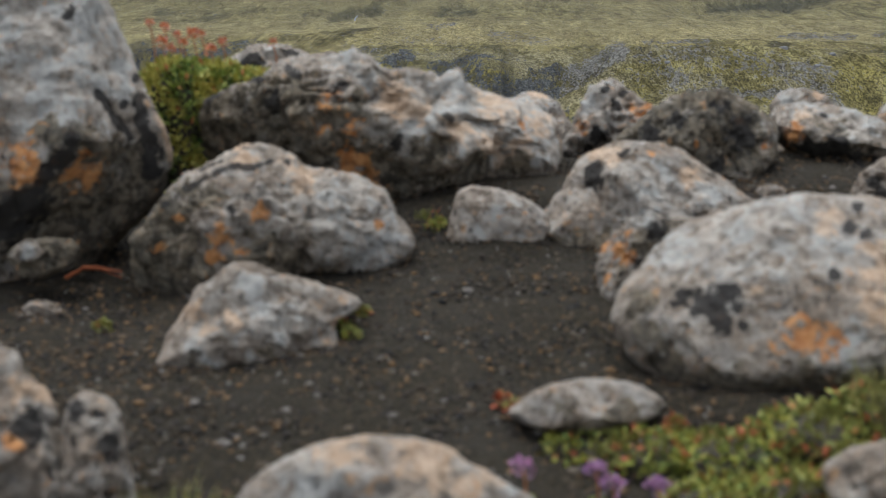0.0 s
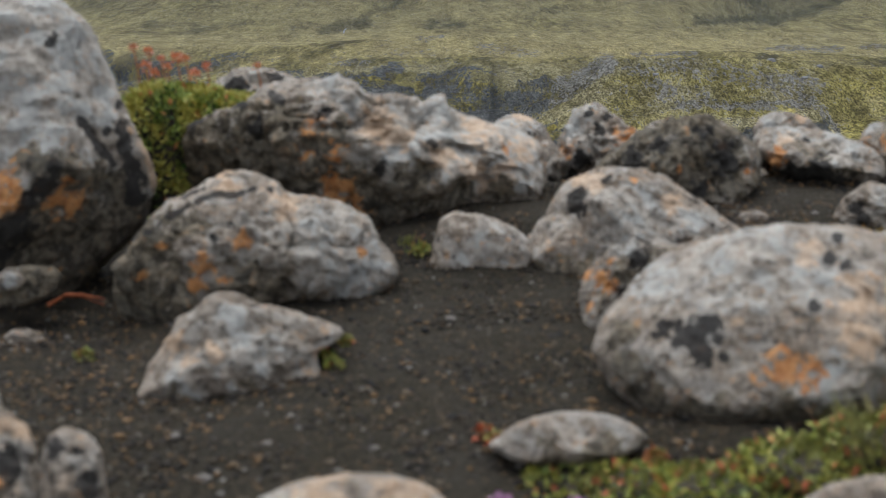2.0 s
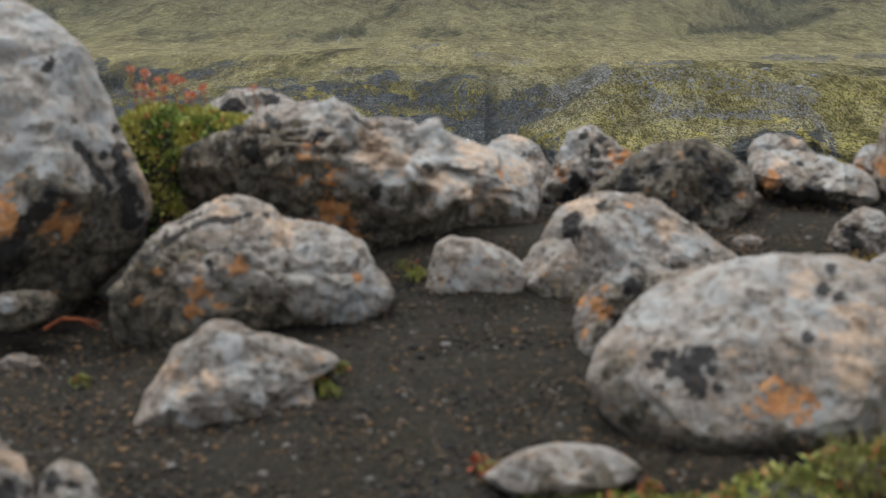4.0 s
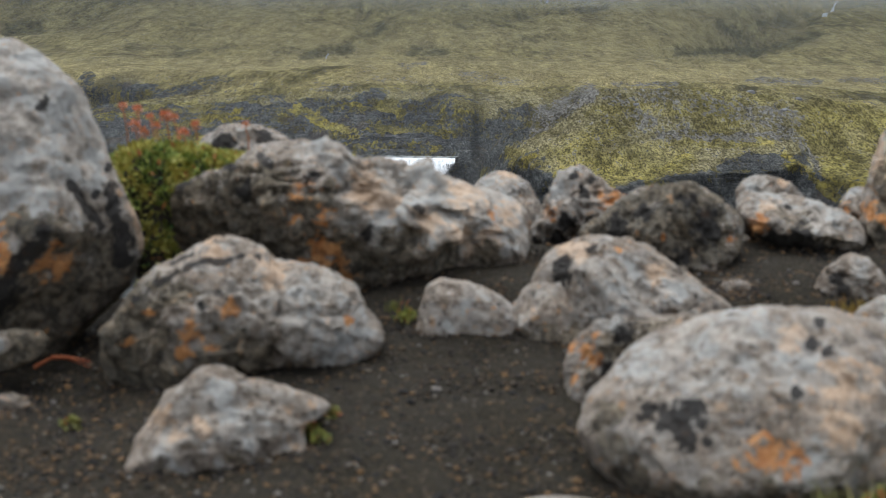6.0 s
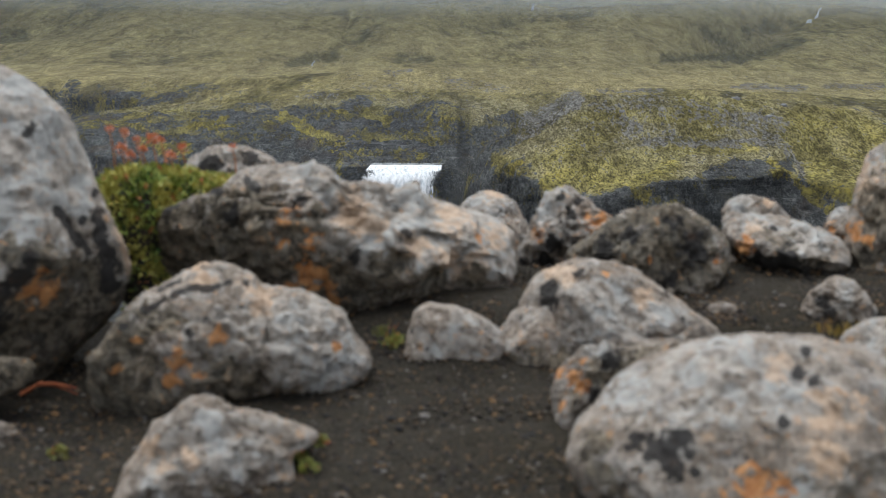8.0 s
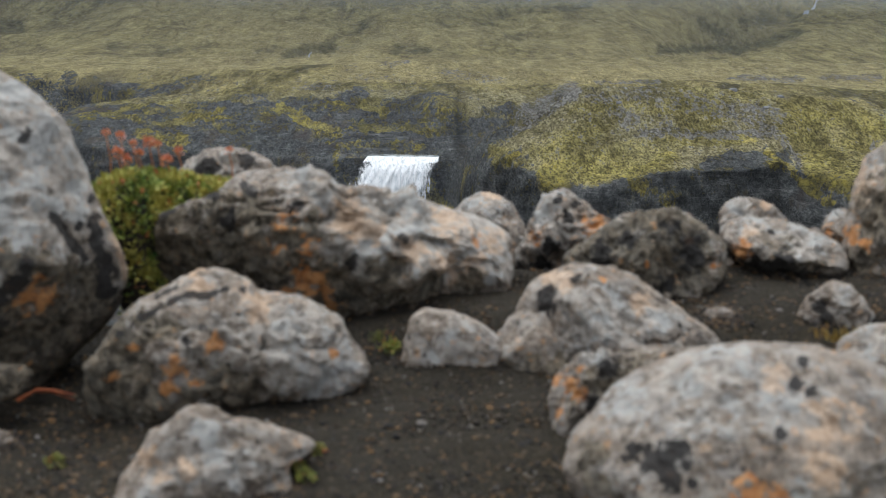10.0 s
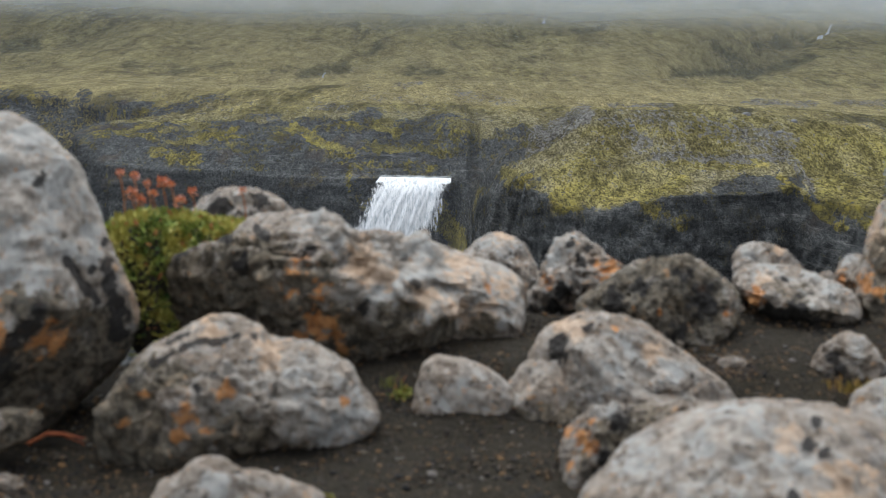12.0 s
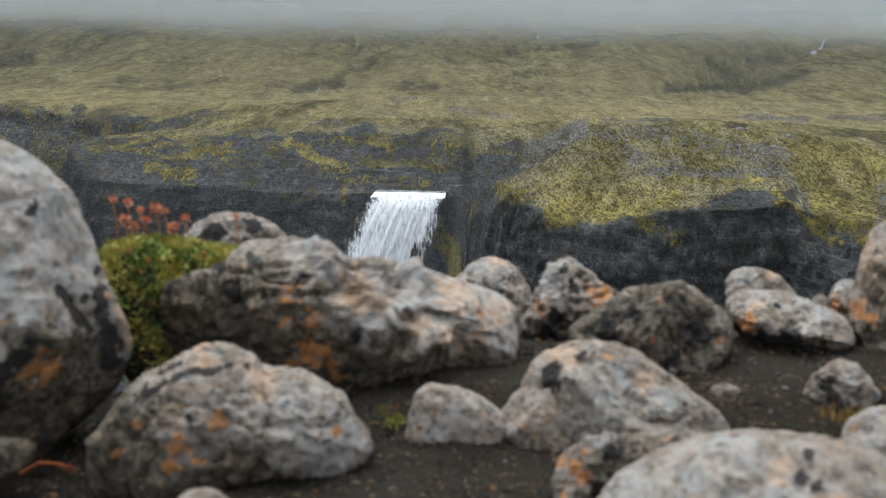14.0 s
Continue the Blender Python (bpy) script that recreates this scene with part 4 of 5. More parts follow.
def hill_block(m, Y, size, seed):
    """One boulder lying on the moor of the near hill."""
    rng = np.random.RandomState(seed)
    v, f = ICO[3]
    w = v * (1 + 0.3 * fbm(v * 1.3 + seed, 3, seed))[:, None] * size * np.array([1.3, 1.0, 0.8]) * rng.uniform(0.85, 1.15, 3)
    ob = new("boulder", mesh_from("boulder", w, f, BLOCK, smooth=False))
    ob.location = (m * Y / 1000, Y, valley_z(m, Y) + size * 0.3)
    tagged(ob, "lone dark boulder on the mossy hilltop", "rock", "boulders on the hill")


for k, (bm, by, bs) in enumerate(((259, 231, 0.85), (298, 228, 0.5), (287, 222, 0.45), (226, 226, 0.4), (170, 224, 0.45))):
    hill_block(bm, by, bs, 81 + k)

strew("scree", "dark blocks along the river bench", 500, -120, 30, 318, 350, (0.15, 0.6), 72)
strew("scree", "small stones on the mossy tongue of land", 400, -250, -100, 306, 350, (0.15, 0.5), 73)


# ---- mist ----
def mist(Y, z0, z1, top, haze):
    rows, cols = 12, 60
    a = np.linspace(-1.0, 1.0, cols)[None, :] + np.zeros((rows, 1))
    zz = np.linspace(-70, 700, rows)[:, None] + np.zeros((1, cols))
    x, y = Y * np.sin(a) * 1.02, Y * np.cos(a)
    y = y + 3 * np.sin(a * 7 + Y)
    me = mesh_from("mist", np.stack([x.ravel(), y.ravel(), zz.ravel()], 1), grid_faces(rows, cols), mist_material("mist", z0, z1, top, haze))
    tagged(new("mist", me), "thin sheet standing in for low cloud and haze over the valley", "mist", kind="stuff")


# the two nearest sheets are even haze, added to lift the valley's darks
for distance, low, high, dense, veil in ((150, 300, 600, 0.022, 0.022), (275, 300, 600, 0.036, 0.036), (500, 6, 36, 0.14, 0.015), (660, 3, 36, 0.34, 0.015), (800, 5, 38, 0.55, 0.02), (900, 9, 40, 0.7, 0.02), (980, 17, 46, 0.7, 0.03), (1050, 25, 50, 0.92, 0.03), (1240, 60, 90, 1.0, 0.08)):
    mist(distance, low, high, dense, veil)
# umber below and broad black patches at the foot include painted shade
stone("boulder", "tall pale grey lichened basalt boulder with black streaks", (-0.792, 2.430, 0.351), -10.4, 18.4, (0.281, 0.2, 0.346),
      [0.81, 0.77, 0.79, 0.8, 0.82, 0.86, 0.89, 0.91, 0.95, 1.01, 1.08, 1.04, 1.03, 1.03, 1.08, 1.13, 1.18, 1.13, 1.08, 1.02, 0.96, 0.96, 1.02, 0.97],
      [("black", 0.125, 0.001, 0.178, -0.078, 0.009), ("black", 0.201, -0.005, 0.213, -0.085, 0.016), ("black", 0.213, -0.085, 0.227, -0.144, 0.021), ("black", 0.068, -0.09, -0.001, -0.178, 0.015), ("black", 0.082, 0.155, 0.014), ("black", -0.013, -0.199, 0.034), ("black", 0.166, -0.017, 0.009), ("black", 0.202, 0.037, 0.008), ("black", -0.055, -0.224, 0.046), ("peach", 0.238, -0.04, 0.261, -0.121, 0.008), ("umber_and_shade", 0.036, -0.077, 0.181, -0.117, 0.03), ("orange", -0.024, -0.123, 0.037), ("orange", 0.089, -0.14, 0.034), ("peach", 0.057, -0.155, 0.029), ("peach", 0.205, -0.003, 0.01), ("pale", 0.06, 0.1, 0.14), ("pale", 0.12, 0.22, 0.12), ("pale", 0.0, 0.2, 0.12), ("pale", 0.084, 0.03, 0.069), ("pale", 0.045, 0.063, 0.057), ("pale", 0.112, 0.127, 0.063), ("pale", 0.022, 0.183, 0.08)] +
      [("pale", 0.086, 0.215, 0.103), ("pale", 0.139, 0.061, 0.092), ("pale", 0.021, 0.01, 0.103), ("pale", 0.126, 0.182, 0.08), ("pale", 0.174, 0.104, 0.057), ("umber_and_shade", 0.091, -0.189, 0.08), ("umber_and_shade", 0.175, -0.205, 0.069), ("umber_and_shade", 0.027, -0.218, 0.08), ("umber_and_shade", 0.129, -0.269, 0.069), ("umber_and_shade", 0.216, -0.163, 0.046), ("umber_and_shade", -0.034, -0.204, 0.069)], seed=1, detail=7, facets=5, rough=0.5, low=0.35, ridge=(-0.13, -0.06), lean=0.25)
# umber along the front: brown rock with the underside's shade painted in
stone("boulder", "long pitted brown and grey boulder with pale crusted crest", (-0.121, 2.640, 0.323), -10.6, 2.7, (0.396, 0.17, 0.192),
      [0.87, 0.71, 0.6, 0.54, 0.48, 0.38, 0.33, 0.3, 0.29, 0.28, 0.34, 0.46, 0.56, 0.65, 0.71, 0.76, 0.76, 0.75, 0.78, 0.91, 0.99, 1.03, 1.07, 1.11, 1.15, 1.19, 1.24, 1.29, 1.32, 1.37, 1.39, 1.43, 1.46, 1.48, 1.46, 1.28, 1.15, 1.08, 1.02, 0.98],
      [("black", -0.089, 0.027, 0.013), ("black", -0.275, 0.071, 0.014), ("black", -0.26, 0.051, 0.014), ("black", -0.197, 0.079, 0.013), ("black", -0.178, 0.058, 0.014), ("black", 0.128, -0.034, 0.012), ("black", 0.021, -0.089, 0.017), ("black", -0.223, 0.001, 0.017), ("black", -0.35, 0.025, 0.017), ("orange", -0.106, 0.008, 0.021), ("orange", -0.058, -0.051, 0.021), ("orange", -0.119, -0.053, 0.012), ("orange", -0.067, -0.13, 0.036), ("orange", -0.015, -0.165, 0.017), ("peach", 0.216, -0.085, 0.026), ("peach", 0.069, -0.019, 0.028), ("orange", 0.281, -0.042, 0.014), ("pale", -0.1, 0.082, 0.033), ("peach", 0.022, 0.005, 0.036), ("pale", 0.14, 0.016, 0.071), ("pale", 0.282, -0.009, 0.071), ("peach", 0.234, 0.003, 0.036), ("pale", -0.212, -0.023, 0.017), ("umber_and_shade", -0.305, -0.04, 0.053), ("umber_and_shade", -0.212, -0.058, 0.053), ("umber_and_shade", -0.131, -0.088, 0.047)] +
      [("umber_and_shade", -0.049, -0.112, 0.043), ("umber_and_shade", 0.044, -0.151, 0.043), ("umber_and_shade", 0.138, -0.179, 0.038), ("umber_and_shade", 0.232, -0.195, 0.036), ("umber_and_shade", 0.315, -0.198, 0.031), ("umber_and_shade", -0.374, -0.004, 0.047), ("umber_and_shade", -0.258, 0.036, 0.04), ("umber_and_shade", -0.165, 0.012, 0.047), ("umber_and_shade", -0.072, -0.024, 0.04), ("pale", 0.2, -0.09, 0.06), ("peach", 0.27, -0.1, 0.04), ("pale", 0.06, -0.04, 0.05), ("peach", 0.14, -0.06, 0.03), ("pale", 0.31, -0.08, 0.06), ("umber_and_shade", -0.363, -0.074, 0.059), ("umber_and_shade", -0.015, -0.148, 0.047), ("umber_and_shade", 0.092, -0.113, 0.036), ("umber_and_shade", 0.186, -0.126, 0.031), ("umber_and_shade", 0.28, -0.139, 0.031), ("umber_and_shade", -0.271, -0.11, 0.059), ("umber_and_shade", -0.12, -0.17, 0.059), ("umber_and_shade", 0.02, -0.195, 0.047), ("peach", 0.317, -0.033, 0.03), ("pale", 0.257, -0.056, 0.047), ("pale", 0.116, -0.019, 0.047), ("pale", -0.036, 0.058, 0.036)] +
      [("pale", 0.069, 0.022, 0.042), ("pale", 0.211, 0.009, 0.059)], seed=2, detail=7, facets=4, pits=130, rough=1.25, low=0.7, ridge=(0.07, -0.15), lean=0.9)
# umber at lower left: brown rock plus painted contact shade
stone("rock", "mottled grey and brown rock with orange lichen spots", (-0.307, 2.240, 0.141), -11.5, 8.5, (0.256, 0.17, 0.148),
      [0.95, 0.92, 0.9, 0.88, 0.88, 0.89, 0.84, 0.81, 0.92, 1.01, 1.0, 0.95, 0.92, 0.89, 0.86, 0.85, 0.85, 0.88, 0.93, 0.99, 1.07, 1.17, 1.25, 1.24, 1.1, 0.91, 0.79, 0.72, 0.69, 0.71, 0.75, 0.81, 0.9, 0.99, 1.02, 1.0],
      [("orange", -0.021, 0.026, 0.013), ("orange", -0.085, -0.012, 0.017), ("orange", -0.103, -0.047, 0.014), ("orange", -0.051, -0.039, 0.01), ("orange", -0.194, -0.029, 0.012), ("orange", -0.159, 0.02, 0.008), ("orange", 0.188, 0.004, 0.009), ("black", -0.069, 0.033, 0.009), ("black", 0.034, 0.116, 0.008), ("black", -0.147, 0.075, -0.117, 0.091, 0.006), ("black", -0.095, 0.101, -0.054, 0.115, 0.006), ("black", -0.042, 0.11, 0.002, 0.121, 0.006), ("black", -0.121, 0.11, -0.086, 0.126, 0.005), ("black", -0.179, 0.046, 0.007), ("black", -0.162, 0.063, 0.005), ("pale", 0.087, 0.043, 0.036), ("pale", 0.143, 0.047, 0.041), ("peach", 0.053, 0.095, 0.029), ("peach", -0.046, 0.138, 0.021), ("pale", 0.204, 0.009, 0.031), ("umber_and_shade", -0.128, 0.06, 0.031), ("umber_and_shade", -0.021, -0.025, 0.031), ("umber_and_shade", -0.189, -0.019, 0.062), ("umber_and_shade", -0.211, -0.078, 0.062)] +
      [("umber_and_shade", -0.123, -0.102, 0.051), ("umber_and_shade", -0.158, 0.04, 0.041), ("pale", 0.17, -0.03, 0.05), ("pale", 0.1, 0.0, 0.05), ("pale", 0.05, 0.06, 0.04), ("umber_and_shade", 0.028, -0.067, 0.041), ("umber_and_shade", -0.053, -0.084, 0.046), ("umber_and_shade", -0.239, -0.037, 0.041)], seed=3, detail=7, facets=6, rough=1.05, slab=0.4, low=0.35, ridge=(0.06, -0.03), lean=0.35)
stone("rock", "small smooth pale grey slab of stone", (0.106, 2.370, 0.130), -11.3, -2.0, (0.099, 0.09, 0.070),
      [0.96, 0.94, 0.92, 0.87, 0.84, 0.83, 0.83, 0.82, 0.83, 0.85, 0.91, 0.95, 1.01, 1.11, 1.13, 1.11, 1.02, 0.96, 0.93, 0.93, 0.93, 0.96, 1.02, 1.11, 1.19, 1.26, 1.24, 1.12, 1.05, 1.01, 0.96, 0.94, 0.94, 0.96, 1.0, 1.07, 1.04, 1.0, 0.99, 1.0],
      [("pale", -0.003, 0.005, 0.048), ("umber_and_shade", -0.024, -0.07, 0.019)], seed=4, facets=1, rough=0.22, pits=0, slab=1.0)
# the two-humped rock: an upper dome and a lower shoulder in one body
stone("rock", "light grey two-humped rock with peach lichen and a black spot", (0.408, 2.420, 0.148), -15.4, -9.4, (0.205, 0.15, 0.129),
      [1.03, 0.85, 0.77, 0.76, 0.79, 0.87, 0.94, 1.01, 1.0, 0.97, 0.91, 0.85, 0.83, 0.85, 0.93, 1.0, 1.08, 1.03, 1.01, 0.99, 1.02, 1.08, 1.21, 1.19],
      [("black", -0.108, 0.055, 0.022), ("black", -0.118, 0.032, 0.015), ("black", -0.06, 0.093, 0.01), ("black", -0.038, 0.097, 0.007), ("peach", -0.082, 0.088, 0.027), ("peach", -0.11, 0.103, 0.017), ("peach", 0.066, 0.055, 0.022), ("orange", -0.011, 0.092, 0.009), ("pale", -0.009, 0.015, 0.056), ("pale", -0.076, 0.069, 0.034), ("pale", 0.099, 0.018, 0.034)], seed=5, detail=7, facets=4, rough=0.5)
stone("+", "", (0.292, 2.390, 0.072), -17.1, -7.0, (0.150, 0.14, 0.115),
      [0.96, 0.9, 0.83, 0.82, 0.86, 0.9, 1.0, 1.02, 0.99, 0.89, 0.84, 0.83, 0.87, 0.97, 1.0, 1.1, 1.09, 0.94, 0.9, 0.91, 0.92, 0.94, 1.03, 1.06],
      [("umber_and_shade", -0.049, -0.019, 0.045), ("umber_and_shade", 0.039, -0.036, 0.045)], seed=6, facets=4, rough=0.6, slab=0.6)
stone("rock", "small dark rock crusted with bright orange lichen", (0.398, 2.100, 0.112), -17.9, -10.8, (0.138, 0.12, 0.094),
      [0.83, 0.94, 1.15, 1.22, 1.07, 0.82, 0.74, 0.76, 0.81, 0.85, 0.87, 0.91, 0.93, 1.01, 1.08, 1.23, 1.19, 1.05, 0.85, 0.77, 0.73, 0.7, 0.69, 0.72],
      [("orange", -0.102, 0.013, 0.02), ("orange", -0.08, -0.001, 0.015), ("orange", -0.112, -0.041, 0.01), ("orange", -0.124, 0.017, 0.009), ("black", -0.029, 0.05, 0.02), ("orange", -0.086, 0.038, 0.009), ("pale", -0.048, 0.059, 0.018), ("black", -0.054, -0.029, 0.025), ("umber_and_shade", 0.001, -0.014, 0.08)], seed=7, facets=4, rough=1.2)
stone("boulder", "broad rounded grey boulder with black and orange lichen patches", (0.528, 1.820, 0.119), -14.4, -15.5, (0.271, 0.24, 0.155),
      [1.02, 1.06, 1.09, 1.13, 1.1, 1.06, 1.01, 0.96, 0.92, 0.9, 0.88, 0.86, 0.93, 1.0, 1.05, 1.11, 1.09, 0.99, 0.92, 0.9, 0.93, 0.99, 1.02, 1.03],
      [("black", -0.114, -0.02, 0.025), ("black", -0.091, -0.006, 0.019), ("black", -0.152, -0.008, 0.01), ("black", -0.164, -0.021, 0.007), ("black", -0.07, -0.043, 0.008), ("black", -0.1, -0.04, 0.013), ("black", -0.139, -0.026, 0.012), ("orange", -0.004, -0.05, 0.026), ("orange", 0.039, -0.06, 0.023), ("orange", 0.003, -0.068, 0.014), ("peach", 0.105, 0.048, 0.028), ("peach", 0.096, -0.002, 0.024), ("peach", -0.057, 0.005, 0.008), ("black", 0.04, 0.032, 0.008), ("black", 0.061, 0.1, 0.01), ("black", 0.072, 0.129, 0.008), ("black", 0.084, 0.088, 0.008), ("pale", -0.07, 0.088, 0.052), ("pale", 0.03, 0.07, 0.04), ("pale", -0.177, 0.057, 0.035), ("pale", 0.083, -0.06, 0.035), ("pale", -0.134, -0.119, 0.017), ("peach", 0.028, 0.094, 0.022), ("umber_and_shade", -0.204, -0.065, 0.026), ("umber_and_shade", -0.176, -0.106, 0.028), ("pale", -0.03, 0.107, 0.043)] +
      [("umber_and_shade", -0.215, -0.023, 0.017), ("umber_and_shade", -0.15, -0.125, 0.132, -0.114, 0.023)], seed=8, detail=7, facets=5, rough=0.36, lean=0.25)
stone("rock", "wedge-shaped pale rock with a pointed tip", (-0.280, 1.890, 0.048), -15.9, 9.3, (0.166, 0.16, 0.120),
      [0.69, 0.73, 0.97, 0.95, 0.88, 0.82, 0.78, 0.76, 0.73, 0.7, 0.76, 0.85, 0.9, 0.89, 0.85, 0.82, 0.82, 0.79, 0.75, 0.74, 0.74, 0.77, 0.81, 0.86, 0.95, 1.04, 1.17, 1.27, 1.25, 1.2, 1.16, 1.13, 1.08, 1.03, 0.92, 0.83, 0.78, 0.75, 0.75, 0.77, 0.78, 0.76, 0.75, 0.71],
      [("peach", -0.097, 0.03, 0.016), ("peach", -0.045, 0.018, 0.011), ("peach", -0.077, 0.005, 0.014), ("pale", -0.078, -0.048, 0.013), ("pale", -0.019, 0.062, 0.022), ("pale", 0.013, 0.017, 0.04), ("pale", -0.081, -0.005, 0.027), ("peach", 0.103, -0.031, 0.016), ("pale", -0.018, -0.038, 0.009), ("umber_and_shade", -0.092, -0.077, 0.035), ("umber_and_shade", 0.019, -0.081, 0.035)], seed=9, detail=7, facets=6, rough=0.5, slab=0.5)
stone("rock", "low flat pale stone half sunk in gravel", (0.188, 1.560, 0.040), -19.8, -6.0, (0.101, 0.08, 0.036),
      [0.94, 1.0, 0.99, 1.01, 1.04, 1.03, 0.99, 0.91, 0.87, 0.81, 0.78, 0.8, 0.86, 1.01, 1.04, 1.06, 1.02, 1.0, 0.95, 0.88, 0.85, 0.83, 0.87, 0.91],
      [("umber_and_shade", -0.03, -0.028, 0.022), ("umber_and_shade", 0.042, -0.023, 0.022)], seed=10, facets=3, rough=0.3, pits=0)
stone("rock", "rounded pale rock with peach stains resting in gravel", (-0.056, 1.270, 0.032), -23.1, 3.2, (0.164, 0.12, 0.071),
      [0.96, 0.85, 0.79, 0.79, 0.86, 0.94, 0.98, 0.99, 0.97, 0.94, 0.92, 0.93, 0.97, 0.96, 1.01, 0.93, 0.88, 0.91, 0.97, 0.93, 0.94, 1.02, 1.07, 1.02],
      [("peach", 0.037, 0.038, 0.028), ("peach", -0.036, 0.054, 0.025), ("pale", -0.072, 0.031, 0.037), ("peach", 0.091, 0.022, 0.018), ("pale", 0.121, 0.003, 0.018)], seed=11, facets=3, rough=0.35, pits=10)
stone("rock", "grey rock with a peach-tinted ledge", (-0.532, 1.420, 0.039), -19.4, 21.1, (0.097, 0.1, 0.141),
      [0.82, 0.87, 0.86, 0.77, 0.8, 0.89, 0.93, 0.95, 0.93, 0.89, 0.85, 0.88, 0.93, 0.88, 0.9, 0.98, 1.07, 0.99, 0.98, 1.05, 1.15, 1.15, 1.15, 0.93],
      [("peach", 0.062, 0.057, 0.02), ("orange", 0.019, -0.002, 0.013), ("peach", 0.043, 0.062, 0.016), ("orange", 0.088, -0.069, 0.011), ("black", 0.039, 0.015, 0.018)], seed=12, facets=5)
stone("rock", "small dark grey pitted rock", (-0.397, 1.400, 0.019), -20.8, 16.4, (0.041, 0.06, 0.087),
      [0.87, 0.82, 0.84, 0.94, 0.97, 0.98, 0.98, 1.04, 1.08, 1.1, 1.03, 0.99, 1.02, 1.04, 1.12, 1.15, 1.01, 0.95, 0.97, 0.96, 0.95, 1.0, 1.09, 0.97],
      [("black", -0.022, 0.067, 0.011), ("black", 0.007, 0.061, 0.007), ("pale", 0.009, 0.048, 0.011), ("pale", -0.007, -0.007, 0.011), ("black", 0.011, 0.018, 0.017)], seed=13, facets=3, rough=1.2)
stone("rock", "brownish pale stone beside a mossy mat", (0.491, 1.280, 0.041), -21.3, -20.5, (0.079, 0.1, 0.056),
      [0.9, 0.89, 0.95, 0.95, 0.94, 1.0, 0.95, 0.9, 0.89, 0.9, 0.95, 1.02, 0.92, 0.87, 0.88, 0.85, 0.86, 0.93, 0.93, 0.85, 0.83, 0.88, 1.01, 0.98],
      [], seed=14, facets=3, rough=0.7, pits=0)
stone("rock", "small pitted rock with rusty moss on one side", (0.392, 2.930, 0.236), -11.2, -7.5, (0.119, 0.1, 0.119),
      [0.94, 0.99, 0.9, 0.86, 0.85, 0.86, 0.95, 1.01, 0.96, 0.86, 0.81, 0.79, 0.84, 0.99, 1.06, 1.14, 1.1, 1.02, 0.97, 0.9, 0.9, 0.96, 0.96, 0.91],
      [("orange", 0.083, 0.036, 0.027), ("orange", 0.051, 0.009, 0.024), ("orange", -0.061, 0.004, 0.017), ("black", -0.018, 0.095, 0.011), ("black", 0.022, 0.083, 0.011), ("black", -0.027, -0.017, 0.016), ("black", 0.003, 0.053, 0.012), ("pale", -0.037, 0.078, 0.04), ("black", -0.065, -0.056, 0.027), ("orange", 0.043, 0.048, 0.012)], seed=15, facets=3, rough=1.6, pits=60)
stone("rock", "dark pitted basalt rock with few orange specks", (0.520, 2.660, 0.249), -11.9, -10.9, (0.174, 0.14, 0.101),
      [0.99, 1.02, 1.0, 1.02, 1.08, 1.06, 0.94, 0.83, 0.75, 0.73, 0.76, 0.82, 0.93, 0.99, 0.97, 0.92, 0.85, 0.84, 0.87, 0.96, 1.05, 1.09, 1.03, 1.02],
      [("umber_and_shade", 0.006, -0.004, 0.116), ("umber_and_shade", 0.113, -0.01, 0.086), ("umber_and_shade", -0.101, -0.023, 0.073), ("umber_and_shade", 0.038, 0.069, 0.061), ("black", 0.101, 0.001, 0.031), ("black", -0.077, -0.009, 0.024), ("black", 0.063, 0.059, 0.018), ("pale", -0.08, 0.045, 0.037), ("pale", -0.021, 0.066, 0.024), ("pale", 0.122, 0.05, 0.022), ("pale", 0.052, 0.034, 0.02), ("orange", 0.013, -0.016, 0.009), ("orange", 0.099, 0.031, 0.009), ("pale", 0.024, 0.005, 0.006), ("orange", 0.154, -0.008, 0.011), ("black", -0.031, 0.03, 0.018), ("black", 0.044, -0.05, 0.024)], seed=16, detail=7, facets=5, pits=140, rough=1.15)
# black patches run along the lower edge
stone("rock", "grey overhanging rock with an orange stain", (0.852, 2.740, 0.263), -11.0, -17.2, (0.139, 0.13, 0.080),
      [0.89, 0.75, 0.66, 0.61, 0.6, 0.6, 0.65, 0.73, 0.87, 1.05, 1.12, 1.05, 0.96, 0.95, 0.92, 0.95, 1.0, 1.03, 1.13, 1.23, 1.26, 1.18, 1.1, 0.99],
      [("orange", -0.096, -0.017, 0.023), ("peach", -0.068, 0.02, 0.018), ("pale", 0.023, 0.008, 0.052), ("black", -0.119, -0.04, 0.018), ("black", -0.008, -0.059, 0.039), ("black", -0.057, -0.054, 0.026), ("pale", -0.075, 0.044, 0.032), ("black", -0.031, 0.023, 0.008), ("black", 0.052, -0.076, 0.026), ("black", -0.127, -0.016, 0.009), ("umber_and_shade", -0.008, -0.063, 0.052), ("umber_and_shade", -0.106, -0.052, 0.039), ("umber_and_shade", 0.064, -0.078, 0.039)], seed=17, detail=7, facets=4, rough=0.8, low=0.9, ridge=(0.0, -0.045), lean=0.7)
stone("rock", "pale stone wedged behind the overhanging rock", (0.870, 3.050, 0.232), -10.5, -15.8, (0.085, 0.1, 0.096),
      [0.95, 1.0, 0.95, 0.89, 0.89, 0.88, 0.92, 0.98, 1.09, 1.18, 1.15, 1.02, 0.91, 0.88, 0.92, 1.03, 1.17, 1.01, 0.93, 0.92, 0.99, 1.15, 1.07, 0.98],
      [("peach", 0.023, 0.073, 0.013), ("pale", -0.038, 0.069, 0.036)], seed=18, facets=2, rough=0.8, pits=10)
